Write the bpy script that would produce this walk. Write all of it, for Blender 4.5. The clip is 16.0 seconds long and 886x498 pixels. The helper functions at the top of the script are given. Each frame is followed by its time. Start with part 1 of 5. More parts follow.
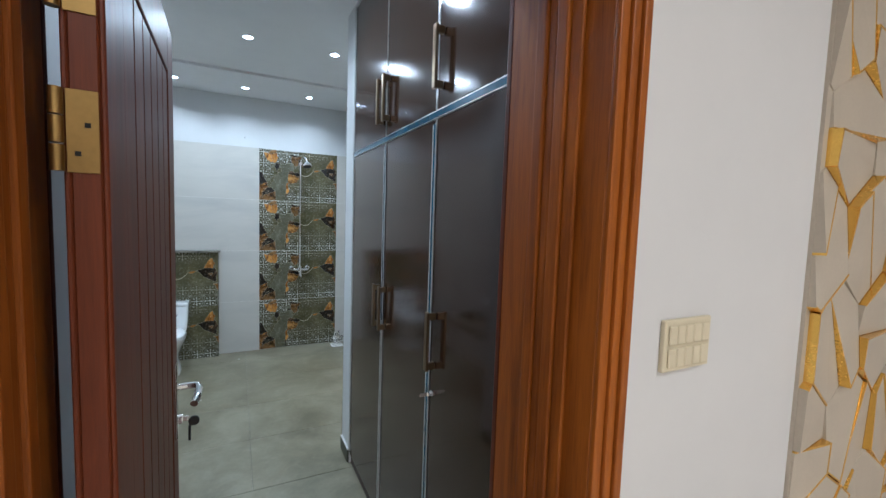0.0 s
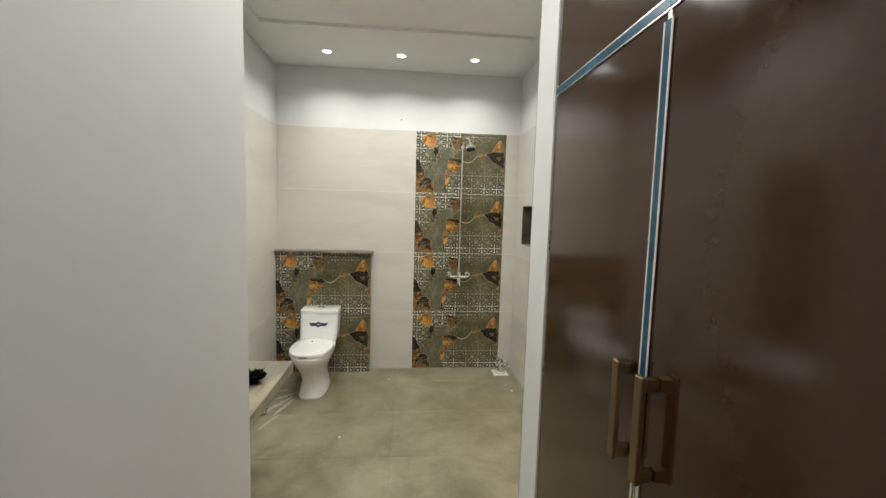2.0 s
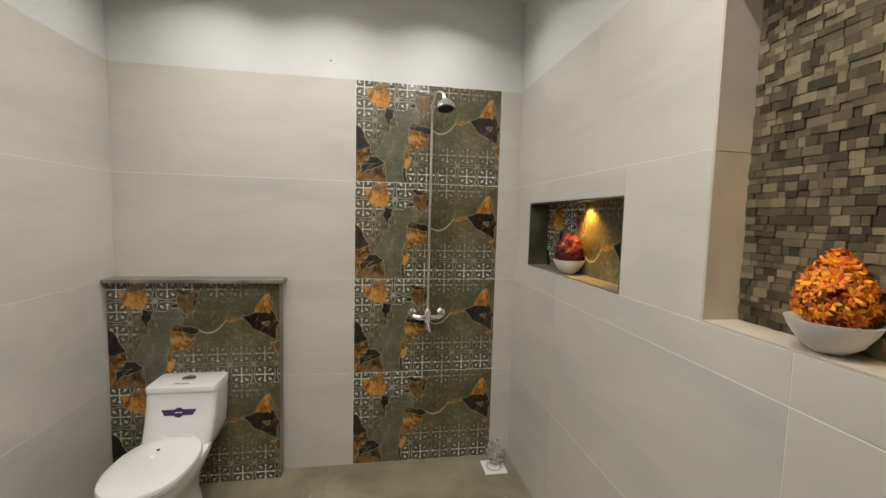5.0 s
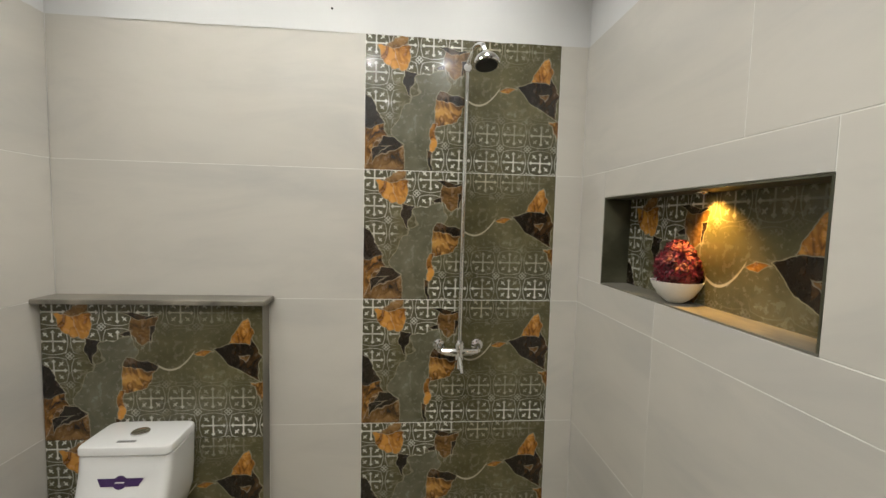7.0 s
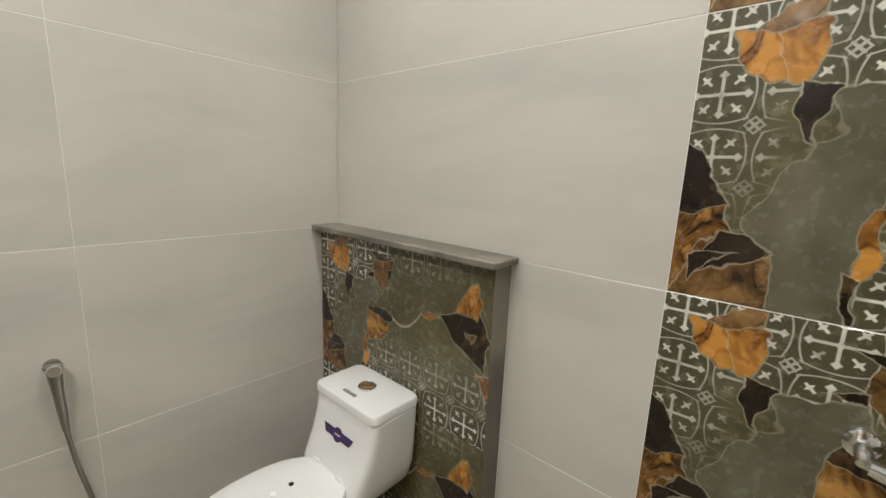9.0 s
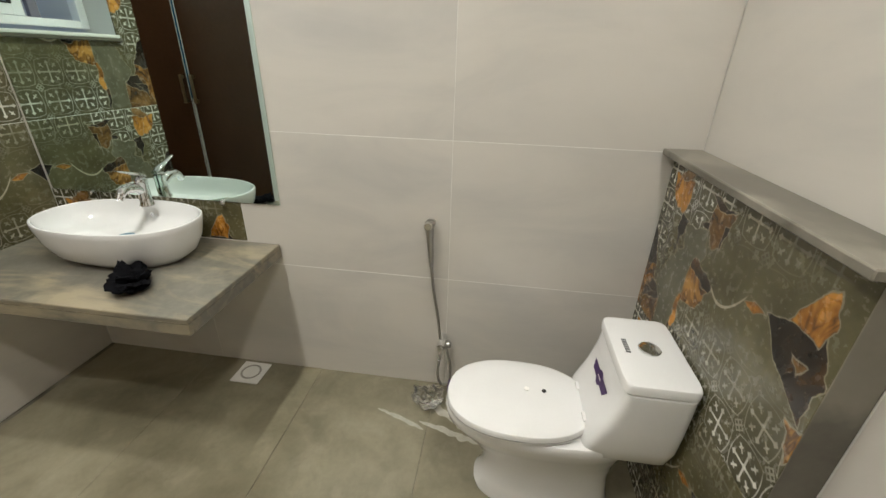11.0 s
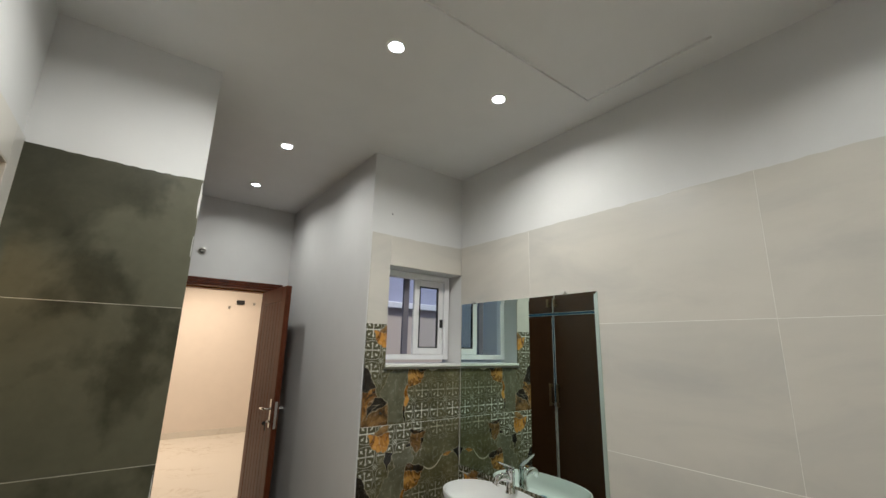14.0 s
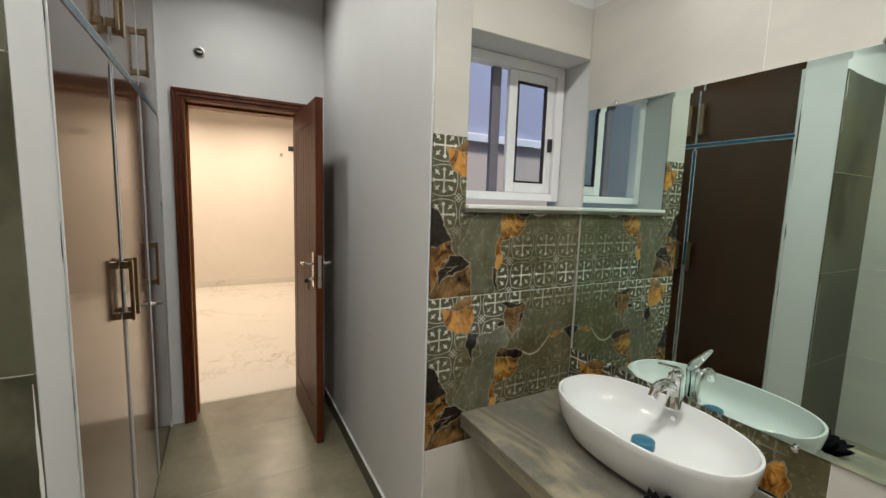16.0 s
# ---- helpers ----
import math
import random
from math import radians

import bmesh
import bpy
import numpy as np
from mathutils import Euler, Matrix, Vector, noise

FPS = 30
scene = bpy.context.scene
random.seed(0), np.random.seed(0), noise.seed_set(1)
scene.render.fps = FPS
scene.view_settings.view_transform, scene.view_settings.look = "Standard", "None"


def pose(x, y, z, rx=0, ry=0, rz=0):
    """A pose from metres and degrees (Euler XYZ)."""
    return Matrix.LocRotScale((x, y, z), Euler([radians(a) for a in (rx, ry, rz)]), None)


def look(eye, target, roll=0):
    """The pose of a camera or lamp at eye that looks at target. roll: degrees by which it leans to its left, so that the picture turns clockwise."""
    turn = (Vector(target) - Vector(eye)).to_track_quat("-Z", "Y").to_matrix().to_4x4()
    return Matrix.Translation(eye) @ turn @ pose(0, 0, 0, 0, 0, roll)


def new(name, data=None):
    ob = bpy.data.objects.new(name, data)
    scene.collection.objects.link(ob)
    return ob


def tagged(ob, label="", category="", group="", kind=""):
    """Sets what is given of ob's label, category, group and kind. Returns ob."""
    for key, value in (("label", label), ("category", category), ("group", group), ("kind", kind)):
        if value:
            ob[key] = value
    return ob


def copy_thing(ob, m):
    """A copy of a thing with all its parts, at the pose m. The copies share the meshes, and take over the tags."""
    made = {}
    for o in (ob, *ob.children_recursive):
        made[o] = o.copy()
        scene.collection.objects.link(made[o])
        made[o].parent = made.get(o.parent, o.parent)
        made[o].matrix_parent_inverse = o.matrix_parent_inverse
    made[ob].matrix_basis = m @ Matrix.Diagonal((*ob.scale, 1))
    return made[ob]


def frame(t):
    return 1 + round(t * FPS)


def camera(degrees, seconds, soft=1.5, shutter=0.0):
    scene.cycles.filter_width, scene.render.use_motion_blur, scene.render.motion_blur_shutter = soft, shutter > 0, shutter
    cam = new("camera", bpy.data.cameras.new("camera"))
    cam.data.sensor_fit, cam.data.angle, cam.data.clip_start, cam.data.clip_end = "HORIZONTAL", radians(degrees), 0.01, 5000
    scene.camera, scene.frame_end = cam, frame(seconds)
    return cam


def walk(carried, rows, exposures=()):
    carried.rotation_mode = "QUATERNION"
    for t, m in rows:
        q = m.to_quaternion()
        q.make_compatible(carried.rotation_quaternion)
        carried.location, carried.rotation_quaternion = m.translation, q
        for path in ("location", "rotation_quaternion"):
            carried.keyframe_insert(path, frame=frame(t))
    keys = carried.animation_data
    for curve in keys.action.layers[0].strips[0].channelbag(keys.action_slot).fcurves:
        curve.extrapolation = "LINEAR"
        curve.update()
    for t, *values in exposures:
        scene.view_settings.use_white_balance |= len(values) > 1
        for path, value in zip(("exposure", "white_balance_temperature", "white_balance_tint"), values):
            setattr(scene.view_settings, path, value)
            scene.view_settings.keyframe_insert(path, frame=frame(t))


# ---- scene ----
cam = camera(94.8, 16.0)
PATH = [
    (0, (0.198, -0.097, 1.652), (1.095, 1.682, 1.503), 1.9),
    (0.5, (0.303, 0.08, 1.625), (0.905, 1.978, 1.467), 1.6),
    (1, (0.333, 0.362, 1.625), (0.735, 2.312, 1.447), 1.6),
    (1.5, (0.34, 0.699, 1.621), (0.608, 2.673, 1.44), 1.6),
    (2, (0.359, 1.092, 1.617), (0.53, 3.077, 1.435), 1.6),
    (2.5, (0.392, 1.467, 1.596), (0.485, 3.458, 1.423), 1.6),
    (3, (0.398, 1.852, 1.595), (0.454, 3.844, 1.426), 1.6),
    (3.5, (0.444, 2.153, 1.597), (0.485, 4.145, 1.426), 1.5),
    (4, (0.475, 2.327, 1.594), (0.526, 4.32, 1.429), 1.6),
    (4.5, (0.515, 2.544, 1.593), (0.634, 4.534, 1.432), 1.5),
    (5, (0.555, 2.628, 1.593), (0.874, 4.596, 1.439), 1.5),
    (7.5, (0.661, 3.534, 1.563), (0.69, 5.528, 1.422), 1.5),
    (8, (0.698, 3.793, 1.541), (0.26, 5.739, 1.389), 1.8),
    (8.5, (0.7, 3.99, 1.506), (-0.233, 5.748, 1.306), 2.0),
    (9, (0.629, 4.134, 1.455), (-0.661, 5.616, 1.081), 2.4),
    (11.5, (0.66, 4.539, 1.51), (-1.049, 3.864, 0.721), 1.2),
    (12, (0.865, 4.611, 1.597), (-0.709, 3.537, 0.989), 1.3),
    (12.5, (0.923, 4.718, 1.626), (-0.482, 3.324, 1.337), 0.9),
    (13, (0.997, 4.768, 1.665), (-0.292, 3.24, 1.712), 1.2),
    (13.5, (1.021, 4.785, 1.675), (-0.179, 3.217, 1.996), 1.4),
    (14, (1.01, 4.788, 1.671), (-0.146, 3.223, 2.132), 1.4),
    (14.5, (0.928, 4.648, 1.644), (-0.222, 3.065, 2.06), 1.5),
    (15, (0.776, 4.364, 1.581), (-0.372, 2.736, 1.766), 1.7),
    (15.5, (0.662, 4.132, 1.56), (-0.424, 2.454, 1.498), 1.7),
    (16, (0.519, 3.772, 1.554), (-0.427, 2.025, 1.323), 1.8),
]
walk(cam, [(t, look(eye, target, roll)) for t, eye, target, roll in PATH],
     ((0.0, 0.2, 4750, 5), (0.5, 0.55, 4650, 5), (1.0, 0.92, 5050, 4), (1.5, 0.74, 5600, 5), (2.0, 0.45, 6300, 7), (2.5, 0.32, 6450, 9), (4.0, 0.08, 6500, 10), (7.5, 0.2, 6300, 10),
      (9.0, 0.27, 6300, 10), (11.3, 0.4, 6400, 10), (12.0, 0.18, 6150, 9), (14.0, -0.12, 6200, 9), (16.0, 0.13, 6250, 8)))

# ---- light ----
world = bpy.data.worlds.new("world")
scene.world = world
world.use_nodes = True
sky = world.node_tree.nodes.new("ShaderNodeTexSky")
sky.sky_type, sky.sun_disc = "NISHITA", False
sky.sun_elevation, sky.sun_rotation = radians(62), radians(0)
world.node_tree.links.new(sky.outputs[0], world.node_tree.nodes["Background"].inputs[0])
world.node_tree.nodes["Background"].inputs[1].default_value = 0.15


def lamp(name, kind, m, power, color, **settings):
    data = bpy.data.lights.new(name, kind)
    data.energy, data.color = power, color
    if kind == "AREA":
        data.shape, data.size = "DISK", settings["size"]
        data.spread = radians(settings["spread"])
    else:
        data.spot_size, data.spot_blend, data.shadow_soft_size = radians(settings["spread"]), 0.8, settings["size"]
    ob = new(name, data)
    ob.matrix_world = m
    return ob


sun = new("sun", bpy.data.lights.new("sun", "SUN"))
sun.data.energy, sun.data.angle, sun.data.color = 3.0, radians(10), (1.0, 0.97, 0.93)
sun.matrix_world = look((0, math.cos(radians(62)), math.sin(radians(62))), (0, 0, 0))

CEILING = 2.96
COOL, WARM = (1.0, 0.965, 0.87), (1.0, 0.80, 0.60)
DOWNLIGHTS = [(x, y) for y in (3.40, 4.76) for x in (-0.36, 0.27, 0.91)] + [(0.37, 2.12), (0.37, 1.24)]
for x, y in DOWNLIGHTS:
    lamp("downlight_lamp", "AREA", pose(x, y, CEILING - 0.018), 5.7 if y < 3 else 9.8 if y < 4 else 5.0, COOL, size=0.085, spread=158 if y < 4 else 134)
lamp("niche_lamp", "SPOT", look((1.515, 4.47, 1.676), (1.56, 4.44, 1.52)), 13.0, (1.0, 0.52, 0.08), size=0.01, spread=104)
lamp("niche_lamp", "SPOT", pose(1.505, 3.06, 2.232), 8.0, (1.0, 0.6, 0.24), size=0.012, spread=130)
for x, y, power in ((-0.2, -1.0, 13), (1.2, -1.0, 13), (-0.2, -3.0, 31), (1.2, -3.0, 31)):
    lamp("bedroom_lamp", "AREA", pose(x, y, CEILING - 0.012), power, WARM, size=0.14, spread=160)


# ---- materials ----
class E:
    """An expression in shader math nodes."""

    def __init__(self, tree, socket):
        self.tree, self.socket = tree, socket

    def op(self, kind, *others):
        node = self.tree.nodes.new("ShaderNodeMath")
        node.operation = kind
        for slot, v in zip(node.inputs, (self, *others)):
            if isinstance(v, E):
                self.tree.links.new(v.socket, slot)
            else:
                slot.default_value = v
        return E(self.tree, node.outputs[0])

    def __add__(self, o): return self.op("ADD", o)
    def __sub__(self, o): return self.op("SUBTRACT", o)
    def __mul__(self, o): return self.op("MULTIPLY", o)
    def __truediv__(self, o): return self.op("DIVIDE", o)
    def abs(self): return self.op("ABSOLUTE")
    def min(self, o): return self.op("MINIMUM", o)
    def max(self, o): return self.op("MAXIMUM", o)
    def sq(self): return self.op("MULTIPLY", self)
    def root(self): return self.op("SQRT")
    def fract(self): return self.op("FRACT")

    def step(self, low, high):
        """0 below low, 1 above high (or the other way round)."""
        node = self.tree.nodes.new("ShaderNodeMapRange")
        self.tree.links.new(self.socket, node.inputs[0])
        up = low < high
        node.inputs[1].default_value, node.inputs[2].default_value = min(low, high), max(low, high)
        node.inputs[3].default_value, node.inputs[4].default_value = (0, 1) if up else (1, 0)
        return E(self.tree, node.outputs[0])


class Mat:
    def __init__(self, name, color=(0.8, 0.8, 0.8), rough=0.5, metal=0.0, spec=0.5, coat=0.0):
        self.mat = bpy.data.materials.new(name)
        self.mat.use_nodes = True
        self.tree = self.mat.node_tree
        self.bsdf = self.tree.nodes["Principled BSDF"]
        self.set("Base Color", (*color, 1)), self.set("Roughness", rough), self.set("Metallic", metal)
        self.set("Specular IOR Level", spec), self.set("Coat Weight", coat), self.set("Coat Roughness", 0.06)
        self.space = self.tree.nodes.new("ShaderNodeTexCoord").outputs["Object"]

    def set(self, key, value):
        slot = self.bsdf.inputs[key]
        if isinstance(value, E):
            self.tree.links.new(value.socket, slot)
        elif isinstance(value, bpy.types.NodeSocket):
            self.tree.links.new(value, slot)
        else:
            slot.default_value = value

    def world_space(self):
        self.space = self.tree.nodes.new("ShaderNodeNewGeometry").outputs["Position"]
        return self

    def axis(self):
        node = self.tree.nodes.new("ShaderNodeSeparateXYZ")
        self.tree.links.new(self.space, node.inputs[0])
        return [E(self.tree, s) for s in node.outputs]

    def noise(self, scale, detail=4.0, rough=0.55, stretch=(1, 1, 1), warp=0.0, offset=None):
        mapping = self.tree.nodes.new("ShaderNodeMapping")
        mapping.inputs["Scale"].default_value = stretch
        self.tree.links.new(self.space, mapping.inputs[0])
        if offset is not None:
            self.tree.links.new(offset.socket, mapping.inputs["Location"])
        node = self.tree.nodes.new("ShaderNodeTexNoise")
        self.tree.links.new(mapping.outputs[0], node.inputs["Vector"])
        node.inputs["Scale"].default_value, node.inputs["Detail"].default_value = scale, detail
        node.inputs["Roughness"].default_value, node.inputs["Distortion"].default_value = rough, warp
        return E(self.tree, node.outputs[0])

    def random(self):
        return E(self.tree, self.tree.nodes.new("ShaderNodeObjectInfo").outputs["Random"])

    def ramp(self, value, stops):
        node = self.tree.nodes.new("ShaderNodeValToRGB")
        self.tree.links.new(value.socket, node.inputs[0])
        ramp = node.color_ramp
        while len(ramp.elements) < len(stops):
            ramp.elements.new(0.5)
        for e, (p, c) in zip(ramp.elements, stops):
            e.position, e.color = p, (*c, 1)
        return node.outputs[0]

    def mix(self, fac, a, b, blend="MIX"):
        node = self.tree.nodes.new("ShaderNodeMix")
        node.data_type, node.blend_type = "RGBA", blend
        for slot, v in ((node.inputs[0], fac), (node.inputs[6], a), (node.inputs[7], b)):
            if isinstance(v, E):
                self.tree.links.new(v.socket, slot)
            elif isinstance(v, bpy.types.NodeSocket):
                self.tree.links.new(v, slot)
            else:
                slot.default_value = (*v, 1) if isinstance(v, tuple) else v
        return node.outputs[2]

    def bump(self, height, strength=0.2, distance=0.002):
        node = self.tree.nodes.new("ShaderNodeBump")
        node.inputs["Strength"].default_value, node.inputs["Distance"].default_value = strength, distance
        self.tree.links.new(height.socket, node.inputs["Height"])
        self.tree.links.new(node.outputs[0], self.bsdf.inputs["Normal"])
        return self


def plain(name, color, rough=0.5, metal=0.0, spec=0.5, coat=0.0, vary=0.12, scale=9.0, bump=0.0):
    """A paint, plastic or metal with faint unevenness at two scales."""
    m = Mat(name, color, rough, metal, spec, coat)
    big, small = m.noise(scale, 3), m.noise(scale * 14, 4)
    both = big * 0.6 + small * 0.4
    m.set("Base Color", m.ramp(both, [(0.3, tuple(c * (1 - vary) for c in color)), (0.7, tuple(min(1, c * (1 + vary)) for c in color))]))
    m.set("Roughness", both.step(0.2, 0.8) * 0.16 + (rough - 0.08))
    if bump:
        m.bump(small, bump, 0.001)
    return m.mat


def paint_material(name, color):
    m = Mat(name, color, 0.62, spec=0.3).world_space()
    big, fine = m.noise(1.3, 3), m.noise(160, 3)
    blot = m.noise(6, 5, 0.6)
    m.set("Base Color", m.ramp(big * 0.5 + blot * 0.5, [(0.3, tuple(c * 0.94 for c in color)), (0.7, color)]))
    return m.bump(fine * 0.5 + blot * 0.5, 0.16, 0.0015).mat


def wall_tile_material():
    m = Mat("cream_wall_tile", rough=0.32, spec=0.45)
    r = m.random()
    cloud = m.noise(1.6, 5, 0.6, (0.8, 1, 2.2), 0.8, r * 9.0)
    drift = m.noise(0.9, 3, 0.5, (0.5, 1, 2.5), 0.3, r * 5.0)
    base = m.ramp(cloud * 0.65 + drift * 0.35, [(0.3, (0.46, 0.446, 0.42)), (0.5, (0.55, 0.523, 0.478)), (0.72, (0.605, 0.573, 0.522))])
    m.set("Base Color", m.mix(cloud.step(0.58, 0.72) * 0.12, base, (0.46, 0.45, 0.44)))
    m.set("Roughness", cloud * 0.14 + 0.24)
    return m.bump(m.noise(70, 3), 0.05, 0.0006).mat


def slate_tile_material(name, dark, light, rough):
    m = Mat(name, rough=rough, spec=0.4)
    r = m.random()
    cloud = m.noise(2.3, 5, 0.55, (1, 1, 0.9), 0.25, r * 7.0)
    drift = m.noise(5.5, 4, 0.6, (1, 1, 1), 0.3, r * 4.0)
    fine = m.noise(26, 6, 0.65, (1, 1, 1), 0.0, r * 3.0)
    patch = (cloud + drift * 0.14).step(0.53, 0.61)
    mixed = patch * 0.34 + drift * 0.48 + fine * 0.18
    m.set("Base Color", m.ramp(mixed, [(0.22, dark), (0.42, tuple(a * 0.6 + b * 0.4 for a, b in zip(dark, light))), (0.78, light)]))
    m.set("Roughness", mixed.step(0.2, 0.8) * 0.18 + (rough - 0.1))
    return m.bump(fine, 0.1, 0.0012).mat


def print_tile_material():
    """Grey-green tile printed with a white lattice and torn brown leaves; the tile's upper left corner is the origin."""
    m = Mat("printed_tile", rough=0.22, spec=0.5, coat=0.15)
    x, _, z = m.axis()
    u, v = x, z * -1.0
    cloud, fine = m.noise(5, 5, 0.6), m.noise(38, 5, 0.6)
    base = m.ramp(cloud * 0.75 + fine * 0.25, [(0.32, (0.052, 0.046, 0.020)), (0.52, (0.106, 0.095, 0.046)), (0.72, (0.18, 0.163, 0.090))])
    # lattice of crosses, arcs and buds
    p, q = (u / 0.1286 + 0.13).fract() - 0.5, (v / 0.1263 + 0.2).fract() - 0.5
    a, b = p.abs(), q.abs()
    ca, cb = a * -1.0 + 0.5, b * -1.0 + 0.5
    bar = (b.step(0.032, 0.016) * a.step(0.38, 0.36)).max(a.step(0.032, 0.016) * b.step(0.34, 0.32))
    bud = ((a - 0.35).abs() + b).step(0.085, 0.055).max(((b - 0.31).abs() + a).step(0.085, 0.055))
    heart = (a + b).step(0.085, 0.055)
    slant, along = a - b, a + b - 0.44
    leaf = (slant.abs().step(0.04, 0.02) * along.abs().step(0.15, 0.12)).max((slant.abs() * 0.5 + (along - 0.02).abs()).step(0.07, 0.045))
    bow1 = (a - 0.455 + b.sq() * 0.55).abs().step(0.02, 0.008) * b.step(0.42, 0.40)
    bow2 = (b - 0.455 + a.sq() * 0.5).abs().step(0.018, 0.007) * a.step(0.42, 0.40)
    knot = ((ca - cb).abs().step(0.04, 0.022) * ca.max(cb).step(0.1, 0.08)).max((ca + cb - 0.13).abs().step(0.028, 0.014))
    lattice = bar.max(bud).max(heart).max(leaf).max(bow1 * 0.6).max(bow2 * 0.6).max(knot * 0.6)
    worn = m.noise(13, 4, 0.6)
    broad = m.noise(4.2, 3, 0.5)
    top_left = u.step(0.46, 0.42) * v.step(0.22, 0.13)
    left = u.step(0.17, 0.11) * v.step(0.44, 0.26) * 0.85
    low_right = u.step(0.28, 0.33) * v.step(0.30, 0.54) * broad.step(0.26, 0.46)
    top_right = u.step(0.46, 0.5) * u.step(0.86, 0.6) * v.step(0.13, 0.05) * 0.7
    field = top_left.max(left).max(low_right).max(top_right) * worn.step(0.26, 0.44)
    gold = worn.step(0.36, 0.6)
    ink = m.mix(low_right.max(top_right) * v.step(0.54, 0.42) * 0.8, (0.74, 0.73, 0.66), (0.38, 0.31, 0.15))
    base = m.mix(field * 0.5, base, (0.05, 0.05, 0.036))
    color = m.mix(lattice * field * (gold * 0.4 + 0.58), base, ink)
    # the smooth grey ground between the torn leaves
    jag1 = (m.noise(9, 2, 0.5) - 0.5) * 0.085 + (m.noise(24, 2, 0.6) - 0.5) * 0.018
    jag2 = (m.noise(9, 2, 0.5, (1, 1, 1), 0.0, u * 0.0 + 3.7) - 0.5) * 0.085 + (m.noise(26, 2, 0.6, (1, 1, 1), 0.0, u * 0.0 + 1.7) - 0.5) * 0.018
    ju, jv = u + jag1, v + jag2

    def patch(points):
        """Signed distance to a convex patch with torn edges."""
        pts = [Vector(c) for c in points]
        mid = sum(pts, Vector((0, 0))) / len(pts)
        d = None
        for a, b in zip(pts, pts[1:] + pts[:1]):
            n = Vector((b.y - a.y, a.x - b.x)).normalized()
            if n.dot(mid - a) > 0:
                n = -n
            edge = ju * n.x + jv * n.y - n.dot(a)
            d = edge if d is None else d.max(edge)
        return d

    smoke = m.noise(9, 5, 0.6, (1, 1, 1), 0.6)
    grey = m.ramp(smoke, [(0.3, (0.078, 0.075, 0.045)), (0.55, (0.120, 0.116, 0.076)), (0.75, (0.18, 0.175, 0.128))])
    slate = patch(((0.22, 0.165), (0.35, 0.14), (0.40, 0.20), (0.36, 0.27), (0.25, 0.30))).min(patch(((0.20, 0.27), (0.325, 0.25), (0.30, 0.61), (0.17, 0.61), (0.12, 0.43))))
    color = m.mix(slate.step(0.002, -0.002), color, grey)
    rim = (slate - 0.001).abs().step(0.0026, 0.001) * v.step(0.58, 0.5) * 0.55
    # torn leaves, each of a few ragged flaps: tone, then corners
    fold = m.noise(11, 2, 0.5, (1, 1, 0.7), 1.8)
    crease = (fold - 0.5).abs().step(0.0, 0.07)
    crumple = m.noise(10, 3, 0.55, (1, 1, 0.8), 0.9) * 0.62 + crease * 0.10 + fold * 0.28 + (fine - 0.5) * 0.12
    flaps = [(1, (0.08, 0.06), (0.13, 0.0), (0.20, -0.005), (0.19, 0.06)), (2, (0.055, 0.05), (0.16, 0.045), (0.15, 0.15), (0.105, 0.15)), (2, (0.13, 0.05), (0.24, 0.035), (0.21, 0.09), (0.235, 0.15), (0.14, 0.155)), (0, (0.17, 0.15), (0.23, 0.16), (0.195, 0.27))]
    flaps += [(1, (0.36, 0.04), (0.46, 0.045), (0.455, 0.15), (0.41, 0.18), (0.36, 0.14)), (0, (0.325, 0.025), (0.46, 0.04), (0.38, 0.06)), (0, (0.30, 0.13), (0.365, 0.128), (0.36, 0.15)), (0, (0.43, 0.10), (0.46, 0.09), (0.45, 0.16))]
    flaps += [(3, (0.318, 0.275), (0.45, 0.29), (0.425, 0.375), (0.315, 0.40)), (0, (0.318, 0.275), (0.345, 0.235), (0.455, 0.265), (0.45, 0.30)), (2, (0.305, 0.39), (0.33, 0.385), (0.318, 0.49), (0.285, 0.52)), (0, (0.278, 0.50), (0.305, 0.505), (0.288, 0.61))]
    flaps += [(0, (-0.03, 0.25), (0.02, 0.27), (0.08, 0.385), (-0.03, 0.41)), (3, (-0.03, 0.395), (0.075, 0.385), (0.105, 0.46), (0.06, 0.56), (-0.03, 0.63)), (1, (0.05, 0.47), (0.175, 0.475), (0.185, 0.63), (0.0, 0.63)), (0, (0.085, 0.455), (0.175, 0.475), (0.05, 0.56)), (0, (0.03, 0.50), (0.11, 0.495), (0.045, 0.57))]
    flaps += [(0, (0.70, 0.195), (0.86, 0.16), (0.895, 0.215), (0.885, 0.335), (0.785, 0.285)), (2, (0.84, 0.05), (0.87, 0.14), (0.85, 0.18), (0.755, 0.178)), (2, (0.61, 0.21), (0.645, 0.188), (0.695, 0.205), (0.65, 0.222)), (1, (0.80, 0.235), (0.845, 0.23), (0.825, 0.255)), (3, (0.855, 0.35), (0.91, 0.34), (0.89, 0.43))]
    for tone, *corners in flaps:
        d = patch(corners)
        inside = d.step(0.0012, -0.0012)
        stops = ([(0.38, (0.004, 0.003, 0.002)), (0.54, (0.016, 0.010, 0.005)), (0.70, (0.085, 0.045, 0.018))],
                 [(0.36, (0.016, 0.008, 0.003)), (0.50, (0.12, 0.062, 0.018)), (0.68, (0.25, 0.14, 0.05))],
                 [(0.40, (0.020, 0.008, 0.002)), (0.49, (0.24, 0.095, 0.014)), (0.63, (0.56, 0.26, 0.05))],
                 [(0.41, (0.014, 0.006, 0.002)), (0.51, (0.16, 0.072, 0.015)), (0.65, (0.46, 0.24, 0.06))])[tone]
        line = (d - 0.0018).abs().step(0.0024, 0.001) * 0.7
        rim = (rim * (inside * -1.0 + 1.0)).max(line)
